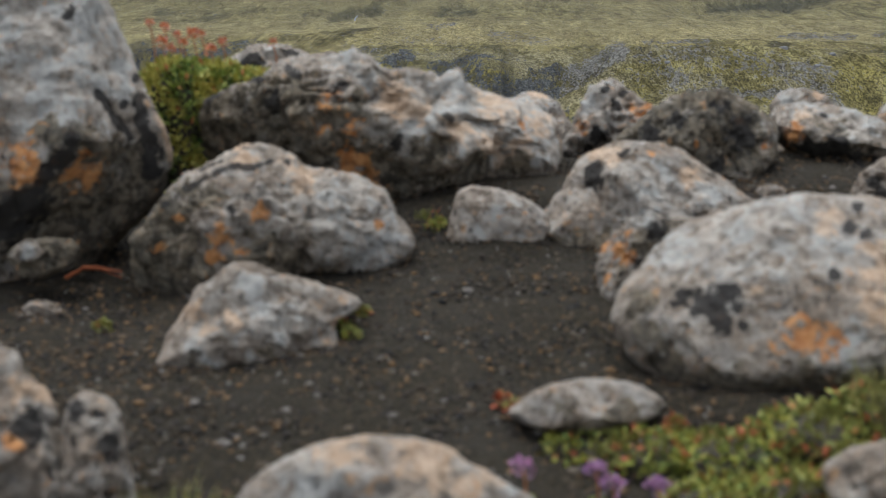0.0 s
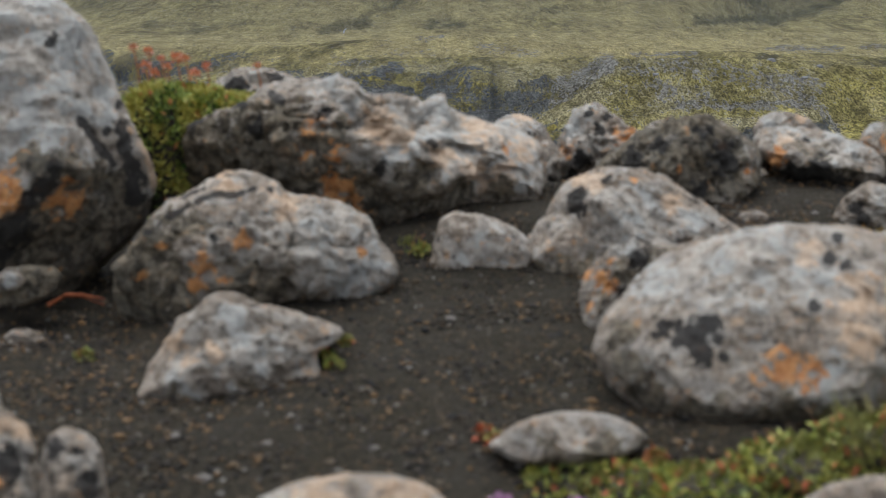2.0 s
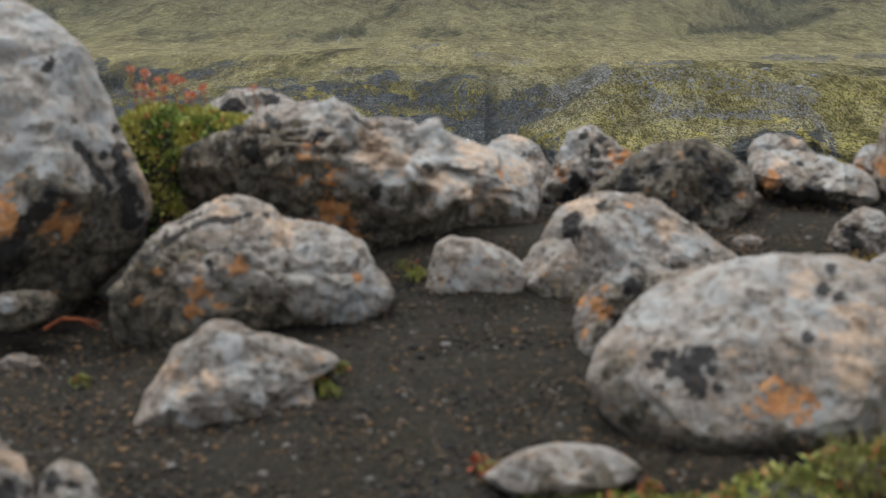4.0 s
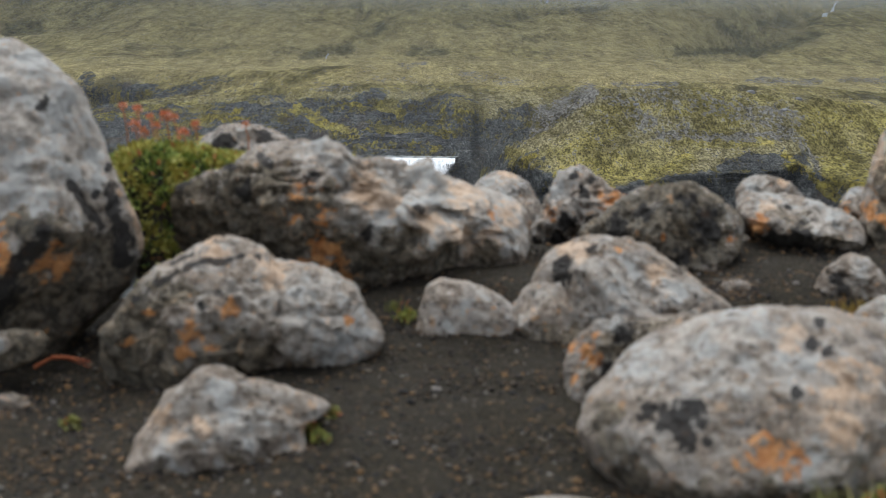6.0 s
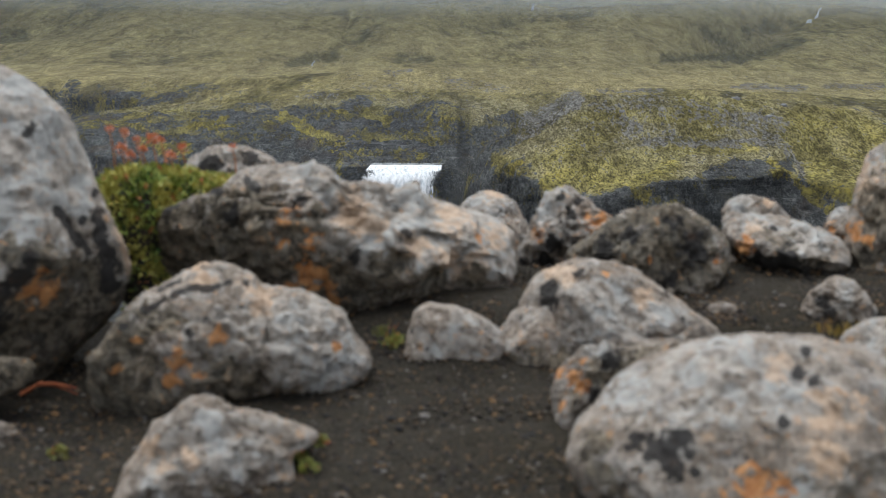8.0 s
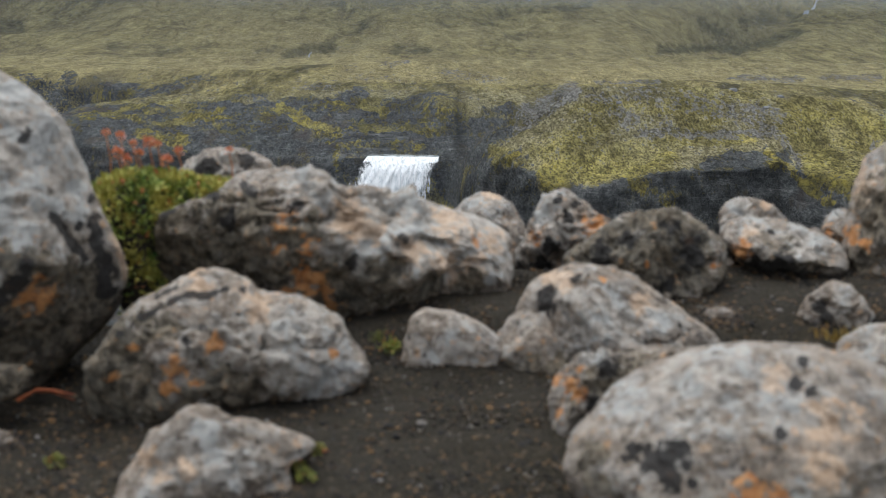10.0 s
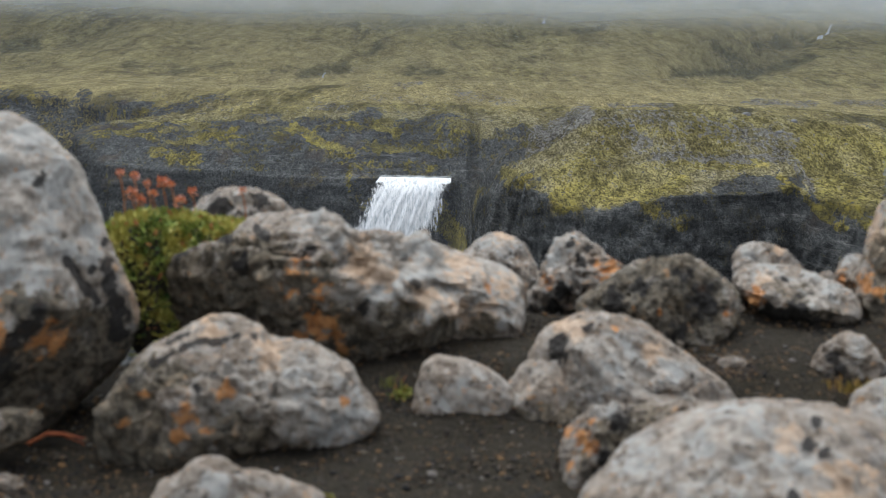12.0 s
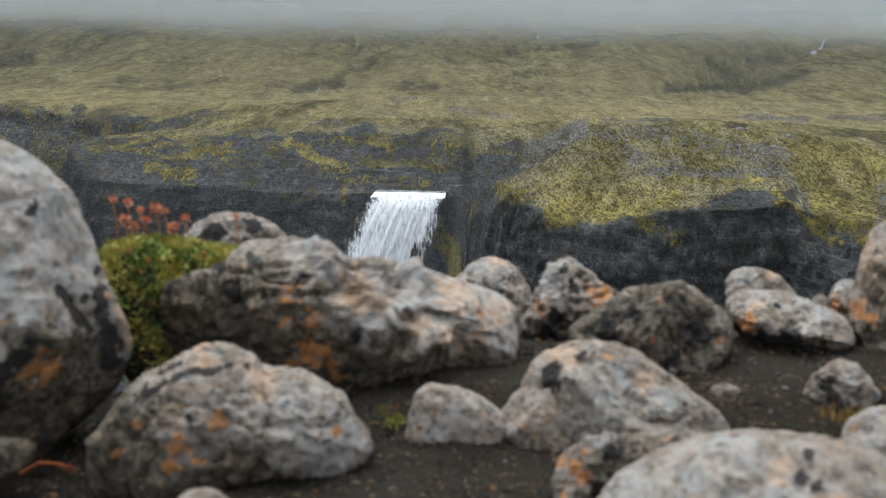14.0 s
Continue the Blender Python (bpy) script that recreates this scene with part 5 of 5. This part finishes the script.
stone("boulder", "upright brownish grey boulder with orange lichen", (1.133, 2.780, 0.317), -9.5, -22.1, (0.126, 0.15, 0.188),
      [0.97, 1.0, 0.96, 0.99, 1.0, 0.96, 0.99, 0.97, 0.99, 1.0, 0.96, 0.95, 0.95, 1.01, 1.14, 1.11, 1.04, 0.97, 0.97, 0.98, 0.93, 0.95, 1.0, 0.95],
      [("orange", -0.107, -0.041, 0.024), ("peach", -0.092, 0.043, 0.034), ("pale", -0.078, 0.108, 0.034), ("orange", -0.078, -0.058, 0.012), ("umber_and_shade", -0.04, 0.02, 0.06), ("peach", -0.1, 0.1, 0.03), ("umber_and_shade", -0.07, -0.1, 0.05)], seed=19, facets=3)
stone("rock", "small grey stone with rusty edge", (1.092, 3.050, 0.221), -10.5, -19.7, (0.054, 0.07, 0.082),
      [0.93, 0.98, 1.0, 0.95, 0.97, 0.95, 0.95, 0.99, 0.98, 1.04, 1.03, 1.05, 0.96, 0.89, 0.89, 0.96, 1.1, 1.04, 0.99, 1.01, 1.11, 1.2, 1.04, 0.94],
      [("orange", -0.032, 0.006, 0.02), ("pale", -0.016, 0.056, 0.022)], seed=20, facets=2, pits=10)
stone("rock", "small angular dark grey stone on gravel", (0.867, 2.440, 0.183), -13.8, -19.5, (0.074, 0.07, 0.062),
      [0.96, 0.86, 0.84, 0.83, 0.87, 0.92, 0.96, 0.87, 0.81, 0.8, 0.84, 0.86, 0.9, 1.02, 1.04, 1.06, 1.01, 1.02, 0.95, 0.9, 0.91, 0.95, 0.92, 0.95],
      [("black", -0.019, -0.002, 0.029), ("pale", 0.011, 0.034, 0.018)], seed=21, facets=4)
stone("rock", "smooth pale grey stone", (0.884, 2.220, 0.146), -15.8, -21.7, (0.087, 0.09, 0.062),
      [0.97, 0.95, 0.97, 1.06, 1.12, 1.03, 1.02, 0.98, 0.96, 0.94, 0.96, 0.96, 0.97, 1.02, 1.03, 1.11, 1.08, 0.98, 0.96, 1.0, 0.91, 0.83, 0.82, 0.86],
      [("pale", -0.025, 0.019, 0.044)], seed=22, facets=3, rough=0.6, pits=0)
stone("rock", "pale cream stone peeking over the long boulder", (0.234, 3.350, 0.143), -11.4, -3.8, (0.114, 0.12, 0.146),
      [0.95, 1.0, 0.97, 0.96, 0.99, 0.98, 0.99, 0.99, 0.99, 1.01, 1.09, 1.02, 0.94, 0.86, 0.8, 0.8, 0.86, 0.99, 0.97, 0.97, 1.06, 1.16, 1.01, 0.95],
      [("pale", -0.018, 0.111, 0.061), ("peach", 0.012, 0.135, 0.023)], seed=23, facets=3, rough=0.9, pits=10)
stone("rock", "grey stone behind the thrift cushion", (-0.414, 3.120, 0.313), -9.1, 7.8, (0.132, 0.1, 0.111),
      [0.99, 1.02, 1.05, 1.05, 1.0, 0.97, 0.98, 1.03, 1.11, 1.16, 1.13, 1.0, 0.94, 0.95, 1.03, 1.09, 0.98, 0.96, 0.99, 0.98, 1.02, 1.15, 1.17, 1.03],
      [("black", -0.052, 0.07, 0.031), ("black", 0.044, 0.077, 0.02), ("pale", -0.011, 0.097, 0.02)], seed=24, facets=3, pits=25)
stone("rock", "tiny pale stone on the rim", (1.134, 3.400, 0.138), -10.8, -18.4, (0.024, 0.02, 0.062),
      [0.86, 0.86, 0.91, 1.06, 1.04, 1.0, 0.98, 0.99, 1.04, 1.13, 1.08, 0.86, 0.76, 0.73, 0.75, 0.83, 1.02, 1.04, 0.99, 1.02, 1.13, 1.33, 1.09, 0.93],
      [], seed=25, facets=1, pits=0)
# umber all over: brown stone, darkened for the shaded gap it lies in
stone("rock", "brown stone at the foot of the tall boulder", (-0.716, 2.220, 0.092), -12.3, 18.5, (0.062, 0.05, 0.036),
      [0.94, 1.04, 1.1, 1.17, 1.08, 1.04, 1.0, 0.97, 1.0, 0.96, 0.97, 0.99, 0.88, 0.83, 0.85, 0.94, 1.07, 0.93, 0.85, 0.82, 0.78, 0.78, 0.85, 0.92],
      [("umber_and_shade", 0.016, 0.001, 0.085)], seed=26, facets=3, pits=0)
stone("rock", "pale greenish chip of stone leaning on a brown stone", (-0.727, 2.170, 0.114), -12.0, 19.2, (0.028, 0.02, 0.018),
      [0.93, 0.86, 0.87, 0.88, 0.87, 0.93, 1.0, 0.94, 0.93, 0.93, 0.85, 0.85, 0.9, 1.02, 1.01, 1.02, 1.08, 0.98, 0.92, 0.93, 0.97, 0.9, 0.9, 0.97],
      [("pale", 0.0, 0.002, 0.013)], seed=27, facets=3, pits=0, rough=0.5)
stone("rock", "flat pale stone sunk in dark gravel", (-0.700, 2.150, 0.016), -14.5, 18.7, (0.035, 0.04, 0.017),
      [0.92, 0.87, 0.88, 0.85, 0.84, 0.89, 0.94, 0.93, 0.98, 0.96, 0.95, 0.99, 0.92, 0.88, 0.89, 0.97, 1.01, 0.96, 0.97, 1.06, 1.07, 0.99, 0.98, 1.01],
      [], seed=28, facets=2, pits=0, rough=0.5)
stone("rock", "flat grey stone on gravel between rocks", (0.641, 2.460, 0.173), -9.6, -14.1, (0.032, 0.03, 0.015),
      [0.94, 0.89, 0.9, 0.87, 0.86, 0.9, 0.94, 0.84, 0.8, 0.82, 0.8, 0.82, 0.9, 1.0, 0.98, 1.03, 1.14, 1.03, 0.98, 0.99, 1.0, 0.92, 0.92, 0.98],
      [], seed=29, facets=2, pits=0, rough=0.5)


def drift():
    """Grains heaped where the rocks enter the gravel."""
    rng = np.random.RandomState(77)
    feet = np.concatenate([v[np.abs(v[:, 2] - ledge(v[:, 0], v[:, 1]) - 0.004) < 0.005] for _, v, _, _ in LAST if v[:, 1].mean() < 2.95])
    feet = feet[rng.choice(len(feet), 9000)]
    away = np.abs(rng.normal(0, 0.012, (len(feet), 2))) * np.sign(rng.normal(size=(len(feet), 2)))
    s = 0.0018 * 2.8 ** (rng.rand(len(feet)) ** 2)
    v0, f0 = ICO[1]
    x, y = feet[:, 0] + away[:, 0], feet[:, 1] + away[:, 1]
    z = ledge(x, y) + 0.008 * np.exp(-np.hypot(away[:, 0], away[:, 1]) / 0.01) * rng.rand(len(feet))
    V = v0[None] * (1 + rng.uniform(-0.25, 0.25, (len(feet), len(v0))))[..., None] * (s[:, None] * rng.uniform(0.7, 1.2, (len(feet), 3)))[:, None] + np.stack([x, y, z], 1)[:, None]
    F = (f0[None] + (np.arange(len(feet)) * len(v0))[:, None, None]).reshape(-1, 3)
    tagged(new("gravel", mesh_from("gravel", V.reshape(-1, 3), F, GRAIN, smooth=False)), "dark grit drifted against the feet of the rocks", "gravel", kind="stuff")


drift()

# places of heads, sprigs and pebbles on the ledge
CORAL = [(-0.643, 2.820, 0.486), (-0.621, 2.860, 0.476), (-0.610, 2.780, 0.447), (-0.593, 2.860, 0.460), (-0.569, 2.800, 0.444), (-0.563, 2.880, 0.462), (-0.535, 2.840, 0.462), (-0.493, 2.860, 0.442), (-0.508, 2.800, 0.429), (-0.389, 2.920, 0.441), (-0.594, 2.800, 0.430)]
LILACS = [(0.095, 1.330, 0.047), (0.175, 1.320, 0.047), (0.191, 1.300, 0.037), (0.240, 1.300, 0.037)]
SPRIGS = [(-0.182, 1.956), (-0.169, 1.933), (-0.127, 1.971), (-0.137, 1.871), (-0.153, 1.904), (-0.020, 2.353), (-0.004, 2.362), (-0.555, 2.006)]
PEBBLES = [(0.091, 2.039, 0.005), (0.045, 2.087, 0.009), (-0.061, 1.592, 0.007), (0.006, 1.641, 0.005), (-0.205, 1.613, 0.005), (-0.089, 1.794, 0.004), (-0.135, 2.225, 0.014), (-0.272, 1.513, 0.007), (-0.332, 1.634, 0.006), (0.155, 1.847, 0.005), (-0.026, 1.904, 0.004), (0.088, 1.641, 0.007), (-0.628, 2.162, 0.006), (0.220, 1.901, 0.004), (-0.038, 1.733, 0.005), (0.060, 1.793, 0.004), (-0.167, 1.661, 0.005), (0.064, 1.435, 0.006), (-0.332, 1.638, 0.007), (-0.268, 1.511, 0.006), (0.467, 1.488, 0.006), (0.668, 2.345, 0.006), (0.662, 2.463, 0.009), (0.761, 2.453, 0.007)]


# ---- plants ----
def part(name, me, parent, label=""):
    """Links a mesh, given in world coordinates, as one part of a thing that stands at its own base."""
    ob = new(name, me)
    ob.parent = parent
    ob.matrix_parent_inverse = Matrix.Translation(-parent.location)
    if label:
        ob["label"] = label
    return ob


def thing(name, base, label, category, group=""):
    ob = new(name, None)
    ob.location = base
    return tagged(ob, label, category, group)


def leaves(name, blobs, count, length, width, material, seed, spread=0.7, up=0.3):
    """Many small folded leaves standing out of the surface of some mounds."""
    rng = np.random.RandomState(seed)
    vol = np.array([b[3] * b[4] + b[3] * b[5] for b in blobs])
    pick = rng.choice(len(blobs), count, p=vol / vol.sum())
    b = np.array(blobs)[pick]
    d = rng.normal(size=(count, 3))
    d[:, 2] = np.where(rng.rand(count) < 0.75, np.abs(d[:, 2]), d[:, 2])
    d /= np.linalg.norm(d, axis=1)[:, None]
    lump = 1 + 0.22 * fbm(d * 3.1 + pick[:, None] * 5.0, 3, seed)
    P = b[:, :3] + d * b[:, 3:6] * (lump * rng.uniform(0.86, 1.06, count))[:, None]
    nrm = d / b[:, 3:6]
    nrm /= np.linalg.norm(nrm, axis=1)[:, None]
    ax = nrm + spread * rng.normal(size=(count, 3)) + np.array([0, 0, up])
    ax /= np.linalg.norm(ax, axis=1)[:, None]
    side = np.cross(ax, rng.normal(size=(count, 3)))
    side /= np.linalg.norm(side, axis=1)[:, None]
    fold = np.cross(side, ax)
    L = (length * rng.uniform(0.6, 1.3, count))[:, None]
    W = (width * rng.uniform(0.7, 1.2, count))[:, None]
    V = np.stack([P, P + ax * L * 0.5 + side * W + fold * W * 0.5, P + ax * L + fold * L * 0.12, P + ax * L * 0.5 - side * W + fold * W * 0.5, P + ax * L * 0.5 - fold * W * 0.1], 1).reshape(-1, 3)
    k = (np.arange(count) * 5)[:, None]
    F = np.concatenate([k + np.array([[0, 1, 4]]), k + np.array([[1, 2, 4]]), k + np.array([[2, 3, 4]]), k + np.array([[3, 0, 4]])])
    return mesh_from(name, V, F, material, smooth=False)


def mounds(name, blobs, material, shrink, seed):
    v, f = ICO[3]
    V, F = [], []
    for i, b in enumerate(blobs):
        w = v * (1 + 0.15 * fbm(v * 2.0 + 9 * i, 3, seed))[:, None] * np.array(b[3:6]) * shrink + np.array(b[:3])
        V.append(w)
        F.append(f + i * len(v))
    return mesh_from(name, np.concatenate(V), np.concatenate(F), material)


def tube(name, points, r0, r1, material, sides=6):
    pts = np.array(points, float)
    n = len(pts)
    V = []
    for i, p in enumerate(pts):
        d = pts[min(i + 1, n - 1)] - pts[max(i - 1, 0)]
        d /= np.linalg.norm(d)
        a = np.cross(d, [0.3, 0.9, 0.2])
        a /= np.linalg.norm(a)
        c = np.cross(d, a)
        r = r0 + (r1 - r0) * i / (n - 1)
        V += [p + r * (math.cos(q) * a + math.sin(q) * c) for q in np.arange(sides) * 2 * math.pi / sides]
    F = [[i * sides + j, i * sides + (j + 1) % sides, (i + 1) * sides + (j + 1) % sides, (i + 1) * sides + j] for i in range(n - 1) for j in range(sides)]
    return mesh_from(name, V, F, material)


def flower(parent, root, head, radius, material, seed, petals=45):
    """One stalk with a round head of small petals."""
    mid = [(root[i] * 0.5 + head[i] * 0.5) + (0.004 if i == 0 else 0) for i in range(3)]
    part("stem", tube("stem", [root, mid, head], 0.0021, 0.0016, STEM), parent)
    ball = [(head[0], head[1], head[2], radius * 0.5, radius * 0.5, radius * 0.7)]
    part("flower_head", leaves("flower_head", ball, petals, radius * 0.95, radius * 0.25, material, seed, 0.3, 0.8), parent)


CUSH = [(-0.535, 2.80, 0.335, 0.15, 0.12, 0.065), (-0.565, 2.70, 0.29, 0.075, 0.075, 0.12), (-0.43, 2.86, 0.335, 0.09, 0.08, 0.045), (-0.56, 2.68, 0.20, 0.05, 0.06, 0.10), (-0.535, 2.70, 0.16, 0.05, 0.05, 0.10)]
cushion = thing("cushion_plant", (-0.53, 2.72, 0.13), "green cushion plant with coral seed heads between two boulders", "plant")
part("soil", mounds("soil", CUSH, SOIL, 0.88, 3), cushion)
part("foliage", leaves("foliage", CUSH, 10000, 0.016, 0.0052, CUSHION, 4), cushion)
for k, (hx, hy, hz) in enumerate(CORAL):
    flower(cushion, (hx + 0.006, hy + 0.01, 0.375), (hx, hy, hz), 0.009 + 0.0018 * (k % 3), PETAL, 100 + k)

MAT = [(0.19, 1.50, 0.0, 0.06, 0.045, 0.028), (0.27, 1.47, 0.0, 0.07, 0.05, 0.034), (0.36, 1.44, 0.005, 0.08, 0.055, 0.038), (0.46, 1.47, 0.02, 0.08, 0.06, 0.045), (0.56, 1.49, 0.035, 0.08, 0.06, 0.055),
       (0.65, 1.5, 0.05, 0.09, 0.07, 0.06), (0.40, 1.36, -0.005, 0.09, 0.05, 0.025), (0.31, 1.36, -0.01, 0.05, 0.035, 0.02)]
mat = thing("mat_plant", (0.4, 1.45, -0.03), "low fleshy-leaved mat plant with reddish tips on gravel", "plant")
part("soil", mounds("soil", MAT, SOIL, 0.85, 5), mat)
part("foliage", leaves("foliage", MAT, 5200, 0.015, 0.0042, MATLEAF, 6, 0.9, 0.2), mat)

for k, (hx, hy, hz) in enumerate(LILACS):
    herb = thing("thyme", (hx, hy, float(ledge(hx, hy))), "small lilac-flowered herb growing in gravel", "flower", "lilac herbs")
    blob = [(hx, hy, hz, 0.010, 0.009, 0.007)]
    part("stem", tube("stem", [(hx + 0.004, hy + 0.004, float(ledge(hx, hy)) - 0.004), (hx + 0.003, hy, hz * 0.6), (hx, hy, hz)], 0.0014, 0.001, STEM), herb)
    part("foliage", leaves("foliage", [(hx, hy, float(ledge(hx, hy)) + 0.006, 0.02, 0.02, 0.014)], 130, 0.01, 0.0025, MATLEAF, 200 + k), herb)
    part("flower_head", leaves("flower_head", blob, 50, 0.008, 0.0022, LILAC, 220 + k, 0.5, 0.3), herb)


def grass_tuft(centre, count, height, radius, seed, label, material=None):
    rng = np.random.RandomState(seed)
    base = (centre[0], centre[1], float(ledge(centre[0], centre[1])))
    top = thing("grass_tuft", base, label, "grass")
    V, F = [], []
    for i in range(count):
        a, r = rng.uniform(0, 6.28), radius * rng.rand() ** 0.5
        p = np.array([base[0] + r * math.cos(a), base[1] + r * math.sin(a), centre[2]])
        lean = np.array([math.cos(a), math.sin(a), 0]) * rng.uniform(0.1, 0.9) + rng.normal(0, 0.2, 3)
        h = height * rng.uniform(0.5, 1.1)
        w = rng.uniform(0.0008, 0.0016)
        s = np.cross(lean + [0, 0, 1], [0.2, 1, 0.1])
        s = s / np.linalg.norm(s) * w
        m = p + np.array([0, 0, h * 0.6]) + lean * h * 0.25
        t = p + np.array([0, 0, h * 0.9]) + lean * h * 0.7
        k = len(V)
        V += [p - s, p + s, m + s * 0.8, m - s * 0.8, t]
        F += [[k, k + 1, k + 2], [k, k + 2, k + 3], [k + 3, k + 2, k + 4]]
    part("foliage", mesh_from("foliage", V, F, material or GRASS, smooth=False), top)


grass_tuft((0.56, 1.47, 0.06), 90, 0.06, 0.06, 31, "dry yellow-green grass tuft beside the broad boulder")
grass_tuft((-0.29, 1.29, -0.02), 140, 0.055, 0.05, 32, "short yellowish grass tuft in gravel")
grass_tuft((-0.03, 2.40, 0.13), 28, 0.022, 0.022, 33, "sparse green blades at the foot of the long boulder", MATLEAF)
grass_tuft((0.86, 2.375, 0.15), 190, 0.022, 0.06, 34, "yellowish moss and grass round a small stone", STRAW)
grass_tuft((0.40, 2.44, 0.15), 90, 0.035, 0.06, 35, "thin dry grass behind the two-humped rock")


def sprig(x, y, seed, label, size=0.014, material=None):
    z = float(ledge(x, y))
    ob = thing("sprig", (x, y, z), label, "plant", "small sprigs")
    part("foliage", leaves("foliage", [(x, y, z + 0.006, size, size * 0.8, size * 0.7)], 60, 0.011, 0.0032, material or MATLEAF, seed), ob)


for k, (sx, sy) in enumerate(SPRIGS):
    sprig(sx, sy, 300 + k, "tiny yellow-green sprig beside a rock", 0.008 + 0.003 * (k % 2))
for k, (sx, sy) in enumerate(((0.085, 1.625), (0.10, 1.60), (0.30, 1.53))):
    sprig(sx, sy, 340 + k, "tiny red-tinged sprig in dark gravel", 0.010, RUSTLEAF)


def twig(points, label):
    base = (points[0][0], points[0][1], points[0][2])
    ob = thing("twig", base, label, "twig", "rusty twigs")
    part("stalk", tube("stalk", points, 0.0045, 0.001, RUST), ob)
    n = len(points) // 2
    blade = [(x, y, z + 0.002) for x, y, z in points[n - 1:]]
    me = tube("leaf", blade, 0.009, 0.002, RUST)
    for v in me.vertices:
        v.co.z = blade[0][2] + (v.co.z - blade[0][2]) * 0.45
    part("leaf", me, ob, "curled rust-red leaf")


twig([(-0.705, 2.31, 0.035), (-0.675, 2.315, 0.052), (-0.645, 2.32, 0.05), (-0.60, 2.31, 0.036)], "rust-red dead leaf and stalk on gravel")
twig([(-0.73, 2.08, -0.003), (-0.70, 2.085, 0.006), (-0.665, 2.09, 0.0)], "thin rust-red stalk lying on gravel")


def pebble(x, y, r, seed):
    rng = np.random.RandomState(seed)
    v, f = ICO[3]
    w = v * (1 + 0.22 * fbm(v * 1.4 + seed, 3, seed))[:, None] * np.array([r * rng.uniform(1, 1.5), r * rng.uniform(0.8, 1.2), r * rng.uniform(0.5, 0.8)])
    ob = new("pebble", mesh_from("pebble", w, f, PEBBLE))
    ob.matrix_world = pose(x, y, float(ledge(x, y)) + r * 0.25, rng.uniform(-15, 15), rng.uniform(-15, 15), rng.uniform(0, 360))
    tagged(ob, "small pale pebble lying on dark gravel", "pebble", "pebbles")


for k, (qx, qy, qr) in enumerate(PEBBLES):
    pebble(qx, qy, qr, 500 + k)
